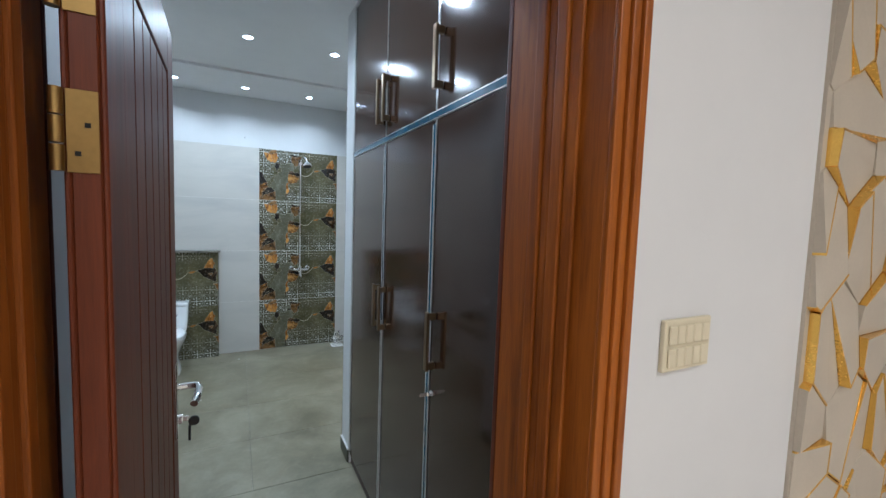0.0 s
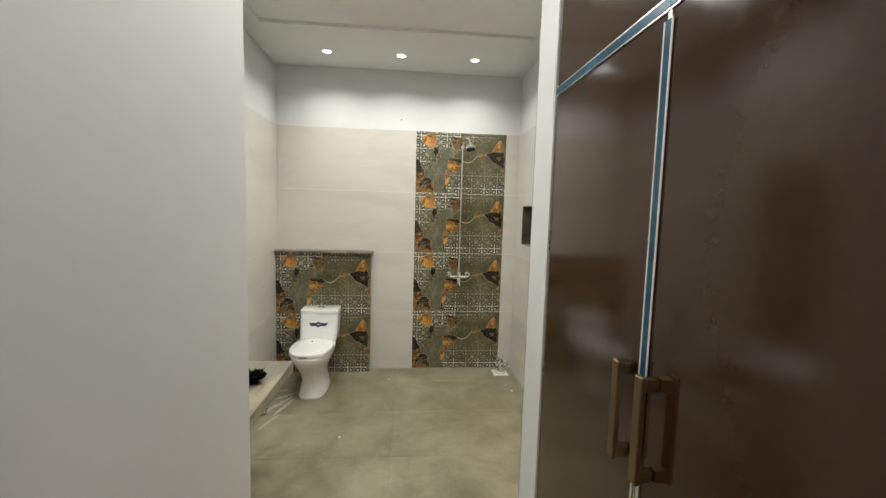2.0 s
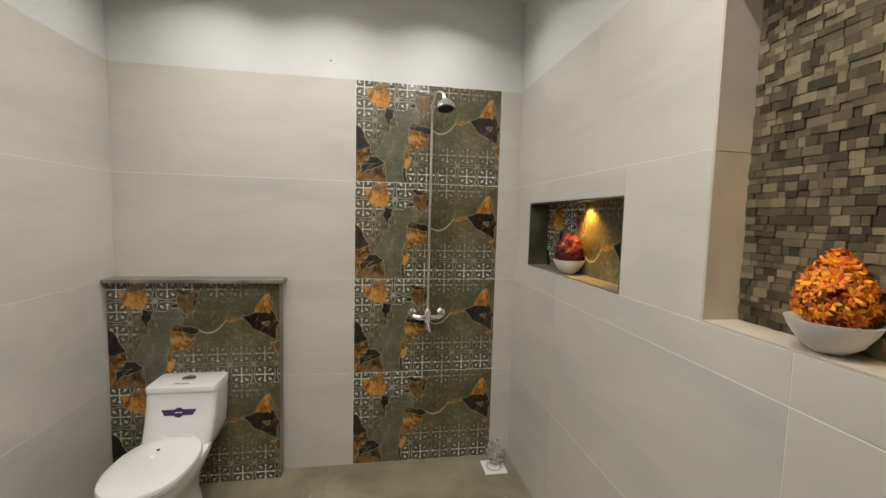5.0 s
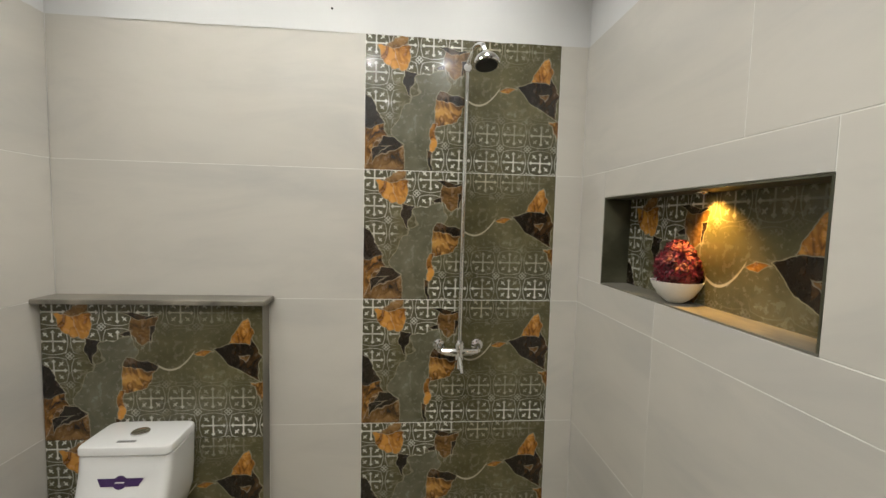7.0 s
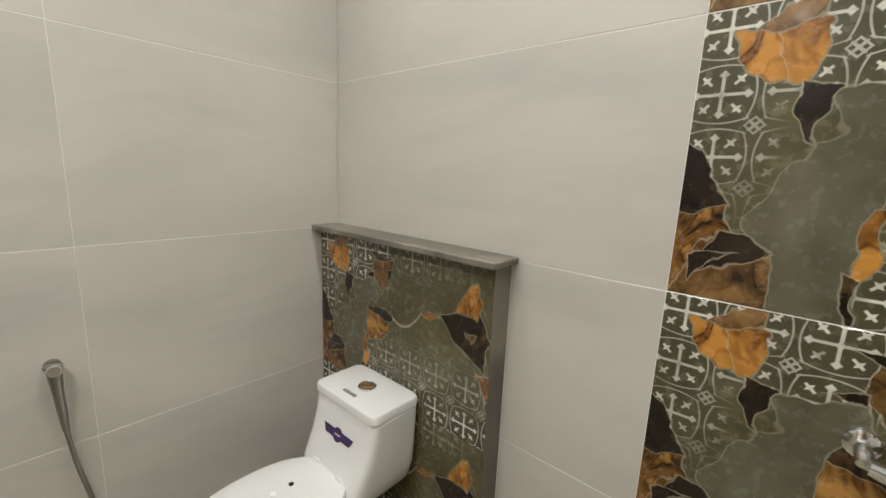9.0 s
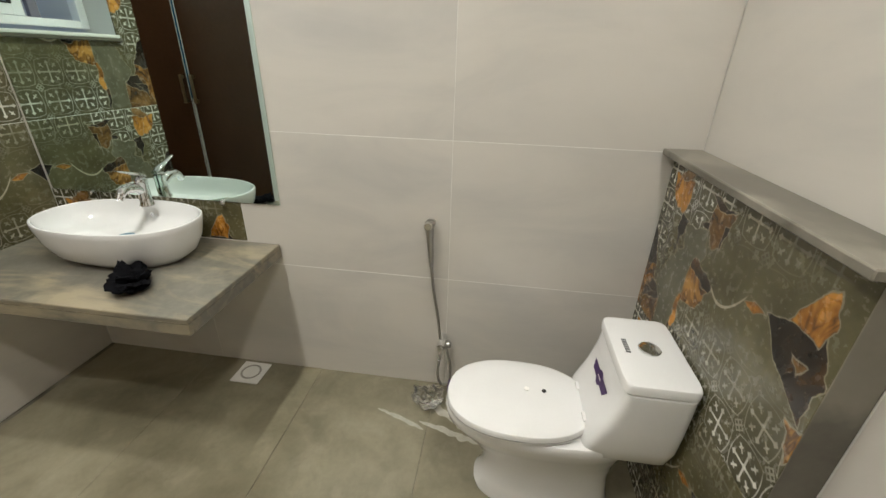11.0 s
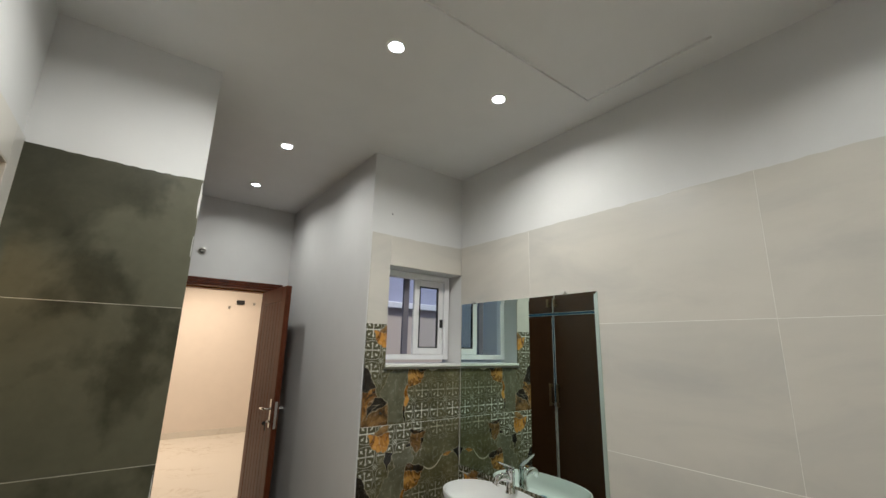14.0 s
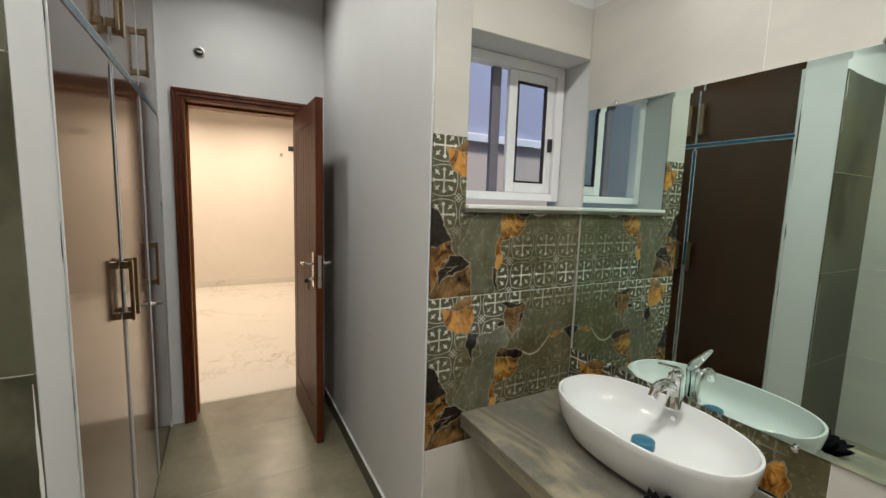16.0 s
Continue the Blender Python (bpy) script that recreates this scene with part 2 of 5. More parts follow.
        color = m.mix(inside, color, m.ramp(crumple, stops))
    # pale thread
    wave = (v - 0.29 + (u - 0.515).sq() * 8.0).abs().step(0.0055, 0.003) * u.step(0.462, 0.47) * u.step(0.62, 0.61)
    color = m.mix(wave.max(rim * 0.65) * 0.85, color, (0.50, 0.45, 0.34))
    m.set("Base Color", color)
    m.set("Roughness", fine * 0.2 + 0.16)
    return m.bump(fine, 0.06, 0.0008).mat


def wood_material(name, dark, light, rough=0.3):
    m = Mat(name, rough=rough, spec=0.3)
    grain = m.noise(5, 6, 0.65, (4, 4, 0.35), 0.8)
    fine = m.noise(60, 4, 0.6, (6, 6, 0.25))
    m.set("Base Color", m.ramp(grain * 0.7 + fine * 0.3, [(0.32, dark), (0.68, light)]))
    m.set("Roughness", fine * 0.2 + (rough - 0.1))
    return m.bump(fine, 0.08, 0.0006).mat


def floor_material():
    m = Mat("grey_floor_tile", rough=0.36, spec=0.6)
    r = m.random()
    m.world_space()
    cloud = m.noise(2.4, 5, 0.55, (1, 1, 1), 0.6)
    fine = m.noise(34, 5, 0.65)
    haze = m.noise(4.5, 4, 0.55, (1, 1, 1), 0.8)
    dust = m.noise(9.0, 5, 0.65, (1, 1, 1), 0.5)
    tone = cloud * 0.55 + haze * 0.27 + fine * 0.14 + r * 0.04
    base = m.ramp(tone, [(0.36, (0.13, 0.116, 0.074)), (0.5, (0.195, 0.177, 0.119)), (0.66, (0.285, 0.262, 0.187))])
    m.set("Base Color", m.mix(dust.step(0.52, 0.8) * 0.3, base, (0.36, 0.33, 0.26)))
    m.set("Roughness", haze * 0.2 + fine * 0.08 + 0.19)
    return m.bump(fine, 0.08, 0.0008).mat


def marble_floor_material():
    m = Mat("cream_marble_tile", rough=0.12, spec=0.5).world_space()
    warp = m.noise(1.7, 6, 0.62, (1, 1, 1), 1.4)
    vein = (warp - 0.5).abs().step(0.02, 0.004)
    thin = (m.noise(3.1, 5, 0.6, (1, 1, 1), 1.0) - 0.5).abs().step(0.012, 0.003)
    m.set("Base Color", m.mix((vein * 0.5).max(thin * 0.28) * m.noise(1.1, 2).step(0.45, 0.6), (0.74, 0.70, 0.63), (0.42, 0.33, 0.22)))
    return m.mat


def slab_material():
    m = Mat("grey_veined_slab", rough=0.3, spec=0.5)
    cloud = m.noise(3.2, 6, 0.62, (1, 1, 1), 0.6)
    fine = m.noise(45, 4)
    patch = m.noise(5.5, 6, 0.62, (1, 0.3, 1), 1.3)
    base = m.ramp(cloud * 0.7 + fine * 0.3, [(0.3, (0.10, 0.096, 0.078)), (0.55, (0.165, 0.155, 0.13)), (0.75, (0.23, 0.215, 0.18))])
    m.set("Base Color", m.mix(patch.step(0.46, 0.64) * 0.75, base, (0.36, 0.305, 0.205)))
    return m.bump(fine, 0.08, 0.0008).mat


def stone_material():
    m = Mat("split_stone", rough=0.75, spec=0.3)
    r = m.random()
    fine = m.noise(32, 5, 0.65, (1, 1, 1), 0.0, r * 11.0)
    island = E(m.tree, m.tree.nodes.new("ShaderNodeNewGeometry").outputs["Random Per Island"])
    tone = (r + island).fract() * 0.65 + fine * 0.35
    m.set("Base Color", m.ramp(tone, [(0.22, (0.045, 0.036, 0.020)), (0.5, (0.105, 0.087, 0.052)), (0.8, (0.235, 0.195, 0.125))]))
    return m.bump(fine, 0.5, 0.004).mat


def leaf_material(name, low, high):
    m = Mat(name, rough=0.6)
    island = E(m.tree, m.tree.nodes.new("ShaderNodeNewGeometry").outputs["Random Per Island"])
    m.set("Base Color", m.ramp(island * 0.7 + m.noise(60, 3) * 0.3, [(0.2, low), (0.75, high)]))
    return m.mat


def glow_material(name, color, strength):
    m = Mat(name, color)
    m.set("Emission Color", (*color, 1)), m.set("Emission Strength", strength)
    return m.mat


def glass_material(name, color=(1, 1, 1), rough=0.0):
    m = Mat(name, color, rough)
    m.set("Transmission Weight", 1.0), m.set("IOR", 1.45)
    return m.mat


PAINT = paint_material("white_wall_paint", (0.66, 0.66, 0.66))
CEIL = paint_material("white_ceiling_paint", (0.74, 0.74, 0.74))
BEDROOM = paint_material("cream_bedroom_paint", (0.80, 0.725, 0.65))
SMEAR = plain("pale_cement_smear", (0.40, 0.385, 0.33), 0.8, vary=0.2, scale=30)
GROUT = plain("grey_grout", (0.72, 0.71, 0.67), 0.85)
WHITE_GROUT = plain("white_grout", (0.72, 0.71, 0.67), 0.8, vary=0.06)
TILE = wall_tile_material()
SLATE = slate_tile_material("dark_grey_tile", (0.034, 0.033, 0.019), (0.098, 0.096, 0.063), 0.46)
EDGE = slate_tile_material("grey_edge_tile", (0.085, 0.078, 0.062), (0.24, 0.22, 0.18), 0.4)
PRINT = print_tile_material()
FLOOR = floor_material()
MARBLE = marble_floor_material()
SLAB = slab_material()
STONE = stone_material()
BEIGE = slate_tile_material("beige_reveal_tile", (0.46, 0.41, 0.35), (0.56, 0.50, 0.43), 0.4)
FRAME_WOOD = wood_material("red_brown_wood", (0.13, 0.031, 0.002), (0.38, 0.115, 0.006), 0.40)
DOOR_WOOD = wood_material("dark_door_wood", (0.060, 0.0135, 0.004), (0.15, 0.034, 0.009), 0.42)
# the frame wood again, with the bathroom side's dimmer light put into its colour
SHADED_FRAME = wood_material("shaded_frame_wood", (0.040, 0.008, 0.003), (0.13, 0.028, 0.008), 0.38)
LAMINATE = plain("dark_brown_gloss_laminate", (0.038, 0.0175, 0.009), 0.12, spec=0.45, coat=0.06, vary=0.15, scale=3)
CARCASS = plain("brown_board", (0.05, 0.03, 0.02), 0.5)
FILM = plain("blue_protective_film", (0.007, 0.058, 0.105), 0.22, spec=0.5, vary=0.5, scale=16)
STEEL = plain("brushed_aluminium_trim", (0.62, 0.62, 0.6), 0.3, 1.0)
BRONZE = plain("bronze_handle_metal", (0.24, 0.17, 0.10), 0.32, 1.0)
BRASS = plain("brass_hinge", (0.27, 0.18, 0.06), 0.4, 1.0)
GOLD = plain("gold_trim", (0.9, 0.58, 0.12), 0.25, 1.0)
CHROME = plain("chrome", (0.8, 0.8, 0.8), 0.1, 1.0, vary=0.03)
DULL = plain("grey_hose_metal", (0.42, 0.41, 0.39), 0.35, 1.0)
CERAMIC = plain("white_ceramic", (0.70, 0.70, 0.695), 0.1, coat=0.5, vary=0.02)
PLASTIC = plain("white_plastic", (0.78, 0.77, 0.74), 0.35, vary=0.04)
ALU = plain("white_window_frame", (0.8, 0.8, 0.82), 0.35, vary=0.04)
RUBBER = plain("black_seal", (0.015, 0.015, 0.016), 0.6)
BLACK = plain("black_cloth", (0.004, 0.004, 0.005), 0.92, spec=0.05, vary=0.4)
PURPLE = plain("purple_sticker", (0.045, 0.018, 0.09), 0.4, vary=0.3)
BLUE = plain("blue_stopper", (0.03, 0.14, 0.22), 0.35)
HOLE = plain("black_hole", (0.004, 0.004, 0.004), 0.8)
SWITCH = plain("cream_switch", (0.62, 0.56, 0.40), 0.4, vary=0.05)
PANEL = plain("cream_wall_panel", (0.46, 0.41, 0.33), 0.5, vary=0.08)
RED = leaf_material("red_flower", (0.045, 0.001, 0.004), (0.20, 0.005, 0.020))
ORANGE = leaf_material("orange_flower", (0.62, 0.085, 0.003), (0.93, 0.44, 0.014))
RUST = leaf_material("dark_orange_leaf", (0.14, 0.008, 0.002), (0.34, 0.028, 0.003))
GLOW = glow_material("downlight_glow", (0.9, 0.95, 1.0), 26.0)
WARM_GLOW = glow_material("warm_lamp_glow", (1.0, 0.6, 0.2), 14.0)
GLASS = glass_material("window_glass", (0.9, 0.95, 0.98))
BAG = glass_material("clear_plastic_film", (0.95, 0.95, 0.93), 0.2)
MIRROR = Mat("mirror_silver", (0.74, 0.88, 0.82), 0.01, 1.0).mat
HOUSE_LOW = paint_material("cream_outside_render", (0.6, 0.52, 0.45))
HOUSE_HIGH = paint_material("violet_outside_render", (0.42, 0.43, 0.55))

Z = Vector((0, 0, 1))


# ---- mesh helpers ----
def link(name, bm, material, smooth=False, soft=0.0):
    mesh = bpy.data.meshes.new(name)
    bmesh.ops.recalc_face_normals(bm, faces=bm.faces)
    for f in bm.faces:
        f.smooth = smooth
    bm.to_mesh(mesh)
    bm.free()
    for mat in (material if isinstance(material, (list, tuple)) else [material]):
        mesh.materials.append(mat)
    if smooth:
        mesh.set_sharp_from_angle(angle=radians(40))
    return new(name, mesh)


def part(name, bm, material, parent, label="", smooth=False):
    ob = link(name, bm, material, smooth)
    ob.parent = parent
    return tagged(ob, label)


def thing(name, m, label, category, group="", kind=""):
    ob = new(name)
    ob.empty_display_size = 0.1
    ob.matrix_world = m
    return tagged(ob, label, category, group, kind)


def box(bm, x0, x1, y0, y1, z0, z1, bevel=0.0, segments=1, m=None):
    made = bmesh.ops.create_cube(bm, size=1)["verts"]
    for v in made:
        v.co = Vector((x0 + (v.co.x + 0.5) * (x1 - x0), y0 + (v.co.y + 0.5) * (y1 - y0), z0 + (v.co.z + 0.5) * (z1 - z0)))
    if bevel:
        edges = list({e for v in made for e in v.link_edges})
        made = bmesh.ops.bevel(bm, geom=edges, offset=bevel, segments=segments, affect="EDGES", profile=0.6)["verts"]
    if m is not None:
        bmesh.ops.transform(bm, matrix=m, verts=made)
    return bm


def boxed(*sizes, bevel=0.0, segments=1):
    bm = bmesh.new()
    for s in sizes:
        box(bm, *s, bevel=bevel, segments=segments)
    return bm


def rings(bm, loops, close=(True, True)):
    """A skin over loops of points of equal count."""
    rows = [[bm.verts.new(p) for p in loop] for loop in loops]
    n = len(rows[0])
    for a, b in zip(rows, rows[1:]):
        for i in range(n):
            bm.faces.new((a[i], a[(i + 1) % n], b[(i + 1) % n], b[i]))
    if close[0]:
        bm.faces.new(rows[0][::-1])
    if close[1]:
        bm.faces.new(rows[-1])
    return bm


def lathe(bm, profile, n=24, m=None):
    """profile: (radius, height) rows."""
    m = m or Matrix()
    return rings(bm, [[m @ Vector((max(r, 1e-4) * math.cos(2 * math.pi * i / n), max(r, 1e-4) * math.sin(2 * math.pi * i / n), z)) for i in range(n)] for r, z in profile])


def tube(bm, points, radius, n=10):
    """A round tube along points; radius is a number or one a point."""
    points = [Vector(p) for p in points]
    loops, side = [], None
    for i, p in enumerate(points):
        way = (points[min(i + 1, len(points) - 1)] - points[max(i - 1, 0)]).normalized()
        if side is None:
            side = way.orthogonal().normalized()
        side = (side - way * side.dot(way)).normalized()
        up = way.cross(side)
        r = radius[i] if isinstance(radius, (list, tuple)) else radius
        loops.append([p + (side * math.cos(2 * math.pi * k / n) + up * math.sin(2 * math.pi * k / n)) * r for k in range(n)])
    return rings(bm, loops)


def smooth_path(points, steps=8):
    """Catmull-Rom through points."""
    p = [Vector(q) for q in points]
    p = [p[0] * 2 - p[1], *p, p[-1] * 2 - p[-2]]
    out = []
    for a, b, c, d in zip(p, p[1:], p[2:], p[3:]):
        for k in range(steps):
            t = k / steps
            out.append(0.5 * (2 * b + (c - a) * t + (2 * a - 5 * b + 4 * c - d) * t * t + (3 * b - a - 3 * c + d) * t ** 3))
    return out + [p[-2]]


def oval(cx, cy, z, rx, ry, n=40, power=2.4, front=1.0):
    """A superellipse; front stretches its -y half."""
    out = []
    for i in range(n):
        a = 2 * math.pi * i / n
        c, s = math.cos(a), math.sin(a)
        x, y = math.copysign(abs(c) ** (2 / power), c) * rx, math.copysign(abs(s) ** (2 / power), s) * ry
        out.append(Vector((cx + x, cy + (y * front if y < 0 else y), z)))
    return out


def on_wall(into, origin):
    """The pose of a wall's own space: x to the right as one faces it, y into it, z up."""
    y = Vector(into)
    x = y.cross(Z)
    m = Matrix((x, y, Z)).transposed().to_4x4()
    return Matrix.Translation(origin) @ m


MESHES = {}


def tile_mesh(w, h, d, material, bevel=0.0015):
    key = (round(w, 4), round(h, 4), round(d, 4), material.name)
    if key not in MESHES:
        bm = boxed((0, w, 0, d, -h, 0), bevel=bevel)
        mesh = bpy.data.meshes.new("tile")
        bm.to_mesh(mesh)
        bm.free()
        mesh.materials.append(material)
        MESHES[key] = mesh
    return MESHES[key]


def tile_on(parent, m, u0, u1, z0, z1, material, name="tile", depth=0.008, gap=0.0013):
    """One tile on a wall's space m, set in from its joints. Its upper left corner is its origin."""
    w, h = u1 - u0 - gap * 0.35, z1 - z0 - gap
    ob = new(name, tile_mesh(w, h, depth, material))
    ob.parent = parent
    ob.matrix_world = m @ Matrix.Translation((u0 + gap * 0.175, 0, z1 - gap / 2))
    return ob

# ---- structure ----
WEST, EAST, NORTH = -0.91, 1.45, 5.183
WINDOW_WALL, CORRIDOR, CABINET = 2.43, -0.15, 0.855
PILLAR = 2.715
BACK = 0.008  # tile thickness: plaster lies this far behind the tile face
BATH_Y0, BED_Y = 0.40, 0.37
ROW = 0.6


def wall(name, label, *sizes, material=PAINT):
    ob = link(name, boxed(*sizes), material)
    return tagged(ob, label, "wall", kind="structure")


floor = tagged(link("floor", boxed((-1.2, 1.7, BATH_Y0, 5.4, -0.12, -0.003)), EDGE), "grey-green matt tiled bathroom floor, slightly dirty", "floor", kind="structure")
bedroom_floor = tagged(link("floor_bedroom", boxed((-2.4, 3.6, -4.05, BATH_Y0, -0.12, 0.0)), MARBLE), "polished cream marble bedroom floor with brown veins", "floor", kind="structure")

wall_north = wall("wall_north", "white painted wall above cream tiles with a printed shower panel", (-1.15, 1.85, NORTH + BACK, NORTH + 0.22, 0, CEILING))
wall_west = wall("wall_west", "white painted wall above cream tiles behind the basin", (WEST - 0.22, WEST - BACK, WINDOW_WALL - 0.23, NORTH + BACK, 0, CEILING))
# niches: small one behind the shower, tall one beside the pillar
N1 = (4.013, 4.95, 1.322, 1.69)
N2 = (2.83, 3.619, 1.322, 2.255)
DEEP = 1.565
x0, x1 = EAST + BACK, EAST + 0.26
wall_east = wall("wall_east", "white painted wall above cream tiles with two lit niches",
                 (x0, x1, 2.47, NORTH + BACK, 0, N1[2]), (x0, x1, 2.47, NORTH + BACK, N2[3], CEILING), (x0, x1, N1[1], NORTH + BACK, N1[2], N2[3]),
                 (x0, x1, N1[0], N1[1], N1[3], N2[3]), (x0, x1, N2[1], N1[0], N1[2], N2[3]), (x0, x1, 2.47, N2[0], N1[2], N2[3]),
                 (DEEP + BACK, x1, N1[0], N1[1], N1[2], N1[3]), (DEEP + BACK, x1, N2[0], N2[1], N2[2], N2[3]))
WX0, WX1, WZ0, WZ1 = WEST, -0.30, 1.535, 2.187
y0, y1 = WINDOW_WALL - 0.23, WINDOW_WALL - BACK
wall_south = wall("wall_south", "white wall with printed tiles round a small window",
                  (WEST - BACK, CORRIDOR, y0, y1, 0, WZ0), (WEST - BACK, CORRIDOR, y0, y1, WZ1, CEILING), (WX1, CORRIDOR, y0, y1, WZ0, WZ1))
wall_corridor = wall("wall_corridor", "plain white painted corridor wall", (CORRIDOR - 0.15, CORRIDOR + 0.0012, 0.64, WINDOW_WALL - 0.2301, 0, CEILING))
corner = wall("wall_corner", "plain white painted wall corner", (CORRIDOR + 0.0002, CORRIDOR + 0.0012, WINDOW_WALL - 0.23, WINDOW_WALL - BACK, 0, CEILING))
pillar = wall("wall_pillar", "white painted wall end between cabinets and shower room", (CABINET, EAST + BACK, 2.50, PILLAR - BACK, 0, CEILING))
wall_cabinet = wall("wall_cabinet", "plain wall behind the built-in cabinets", (1.46, 1.68, 0.64, 2.4698, 0, CEILING))
DX0, DX1, DZ = -0.057, 0.743, 2.168
wall_door = wall("wall_door", "white wall with a wooden door frame and a cable outlet",
                 (-2.4, DX0, BED_Y, 0.64, 0, CEILING), (DX1, 3.6, BED_Y, 0.64, 0, CEILING), (DX0, DX1, BED_Y, 0.64, DZ, CEILING))
bed_south = wall("wall_bedroom_south", "cream painted bedroom wall in warm light", (-2.4, 3.6, -4.25, -4.05, 0, CEILING), material=BEDROOM)
bed_west = wall("wall_bedroom_west", "cream painted bedroom wall", (-2.6, -2.4, -4.25, 0.64, 0, CEILING), material=BEDROOM)
bed_east = wall("wall_bedroom_east", "cream painted bedroom wall", (3.6, 3.8, -4.25, 0.64, 0, CEILING), material=BEDROOM)
TRAY = (-0.75, 1.30, 3.68, 4.28)  # shallow recess in the ceiling boards
tx0, tx1, ty0, ty1 = TRAY
ceiling = tagged(link("ceiling", boxed((-1.15, 1.85, 2.2, ty0, CEILING, CEILING + 0.15), (-1.15, tx0, ty0, ty1, CEILING, CEILING + 0.15), (tx1, 1.85, ty0, ty1, CEILING, CEILING + 0.15),
                                       (tx0, tx1, ty0, ty1, CEILING + 0.012, CEILING + 0.15), (-1.15, 1.85, ty1, 5.42, CEILING, CEILING + 0.15), (-0.305, 1.85, 0.46, 2.1998, CEILING, CEILING + 0.15),
                                       (tx0, tx1, ty1, NORTH - 0.16, CEILING - 0.012, CEILING + 0.001)), CEIL),
                 "white painted ceiling with a shallow recessed tray and dropped band", "ceiling", kind="structure")
bed_ceiling = tagged(link("ceiling_bedroom", boxed((-2.6, 3.8, -4.25, 0.4596, CEILING, CEILING + 0.15)), CEIL), "plain white bedroom ceiling", "ceiling", kind="structure")

# shaft outside the window, open to the sky
neighbour = thing("neighbour_house", pose(-1.6, 0.72, 0), "rendered house wall across a narrow shaft, cream below and violet above", "house")
part("wall", boxed((-2.0, 1.3, -0.06, 0.0, 0, 2.07)), HOUSE_LOW, neighbour)
part("upper_wall", boxed((-2.0, 1.3, -0.06, 0.0, 2.14, 2.95)), HOUSE_HIGH, neighbour)
part("ledge", boxed((-2.0, 1.3, -0.06, 0.05, 2.07, 2.14), bevel=0.006), ALU, neighbour, "white ledge band")
win = part("window_frame", boxed((0.62, 0.67, -0.004, 0.04, 1.3, 2.0), (1.0, 1.05, -0.004, 0.04, 1.3, 2.0), (0.67, 1.0, -0.004, 0.04, 1.95, 2.0), (0.67, 1.0, -0.004, 0.04, 1.3, 1.35), bevel=0.003), ALU, neighbour)
part("pane", boxed((0.67, 1.0, 0.004, 0.012, 1.35, 1.95)), plain("dark_pane", (0.05, 0.06, 0.07), 0.1), win)
shaft = wall("wall_shaft", "rendered shaft wall outside the window", (-3.7, -3.6, 0.66, 2.2, 0, 2.9), (-3.6, WEST - 0.221, 2.2, 2.3, 0, 2.9), material=HOUSE_HIGH)
tagged(link("ground", boxed((-3.6, -0.301, 0.66, 2.2, -0.12, -0.01)), GROUT), "concrete floor of the shaft", "ground", kind="structure")

# skirting
for name, m, length in (("baseboard", on_wall((-1, 0, 0), (CORRIDOR + 0.0012, 0.70, 0)), 1.72), ("baseboard", on_wall((1, 0, 0), (CABINET, PILLAR - 0.008, 0)), 0.200)):
    skirt = tagged(link(name, boxed((0, length, -0.012, 0, 0, 0.085), bevel=0.002), SLATE), "dark grey tile skirting with a plaster top edge", "baseboard", kind="structure")
    skirt.matrix_world = m
    part("top_edge", boxed((0, length, -0.011, 0, 0.0852, 0.092)), PAINT, skirt)


# grout beds a hair behind the tile faces
BED = 0.0008
part("grout", boxed((WEST, EAST, NORTH + BED, NORTH + BACK + 0.001, 0, 2.399)), WHITE_GROUT, wall_north)
part("grout", boxed((WEST - BACK - 0.001, WEST - BED, WINDOW_WALL, NORTH, 0, 2.399)), WHITE_GROUT, wall_west)
part("grout", boxed((WEST, CORRIDOR - 0.006, WINDOW_WALL - BACK - 0.001, WINDOW_WALL - BED, 0, WZ0 - 0.004), (WX1 + 0.002, CORRIDOR - 0.006, WINDOW_WALL - BACK - 0.001, WINDOW_WALL - BED, WZ0, 2.394)), WHITE_GROUT, wall_south)
gx0, gx1 = EAST + BED, EAST + BACK + 0.001
part("grout", boxed((gx0, gx1, 2.70, NORTH, 0, N1[2] - 0.003), (gx0, gx1, 2.70, NORTH, N2[3] + 0.003, 2.399), (gx0, gx1, N1[1] + 0.003, NORTH, N1[2] - 0.003, N2[3] + 0.003),
                    (gx0, gx1, N2[1] + 0.003, N1[1] + 0.003, N1[3] + 0.003, N2[3] + 0.003), (gx0, gx1, N2[1] + 0.003, N1[0] - 0.003, N1[2] - 0.003, N1[3] + 0.003)), WHITE_GROUT, wall_east)
part("grout", boxed((0.858, EAST, PILLAR - BACK - 0.001, PILLAR - BED, 0, 2.38)), SMEAR, pillar)

# ---- bathroom fittings in the walls ----
# cap of the low wall behind the toilet
ledge = tagged(link("low_wall", boxed((WEST, -0.012, 5.104, NORTH + 0.004, 0, 1.19)), GROUT), "low boxed-out wall clad in printed tiles behind the toilet", "wall", kind="structure")
part("cap", boxed((WEST + 0.001, 0.02, 5.05, NORTH - 0.001, 1.192, 1.213), bevel=0.003), EDGE, ledge, "grey stone-look cap slab")
part("side_tile", boxed((-0.0118, -0.003, 5.097, NORTH - 0.001, 0.0, 1.191), bevel=0.001), EDGE, ledge, "grey stone-look side tile")

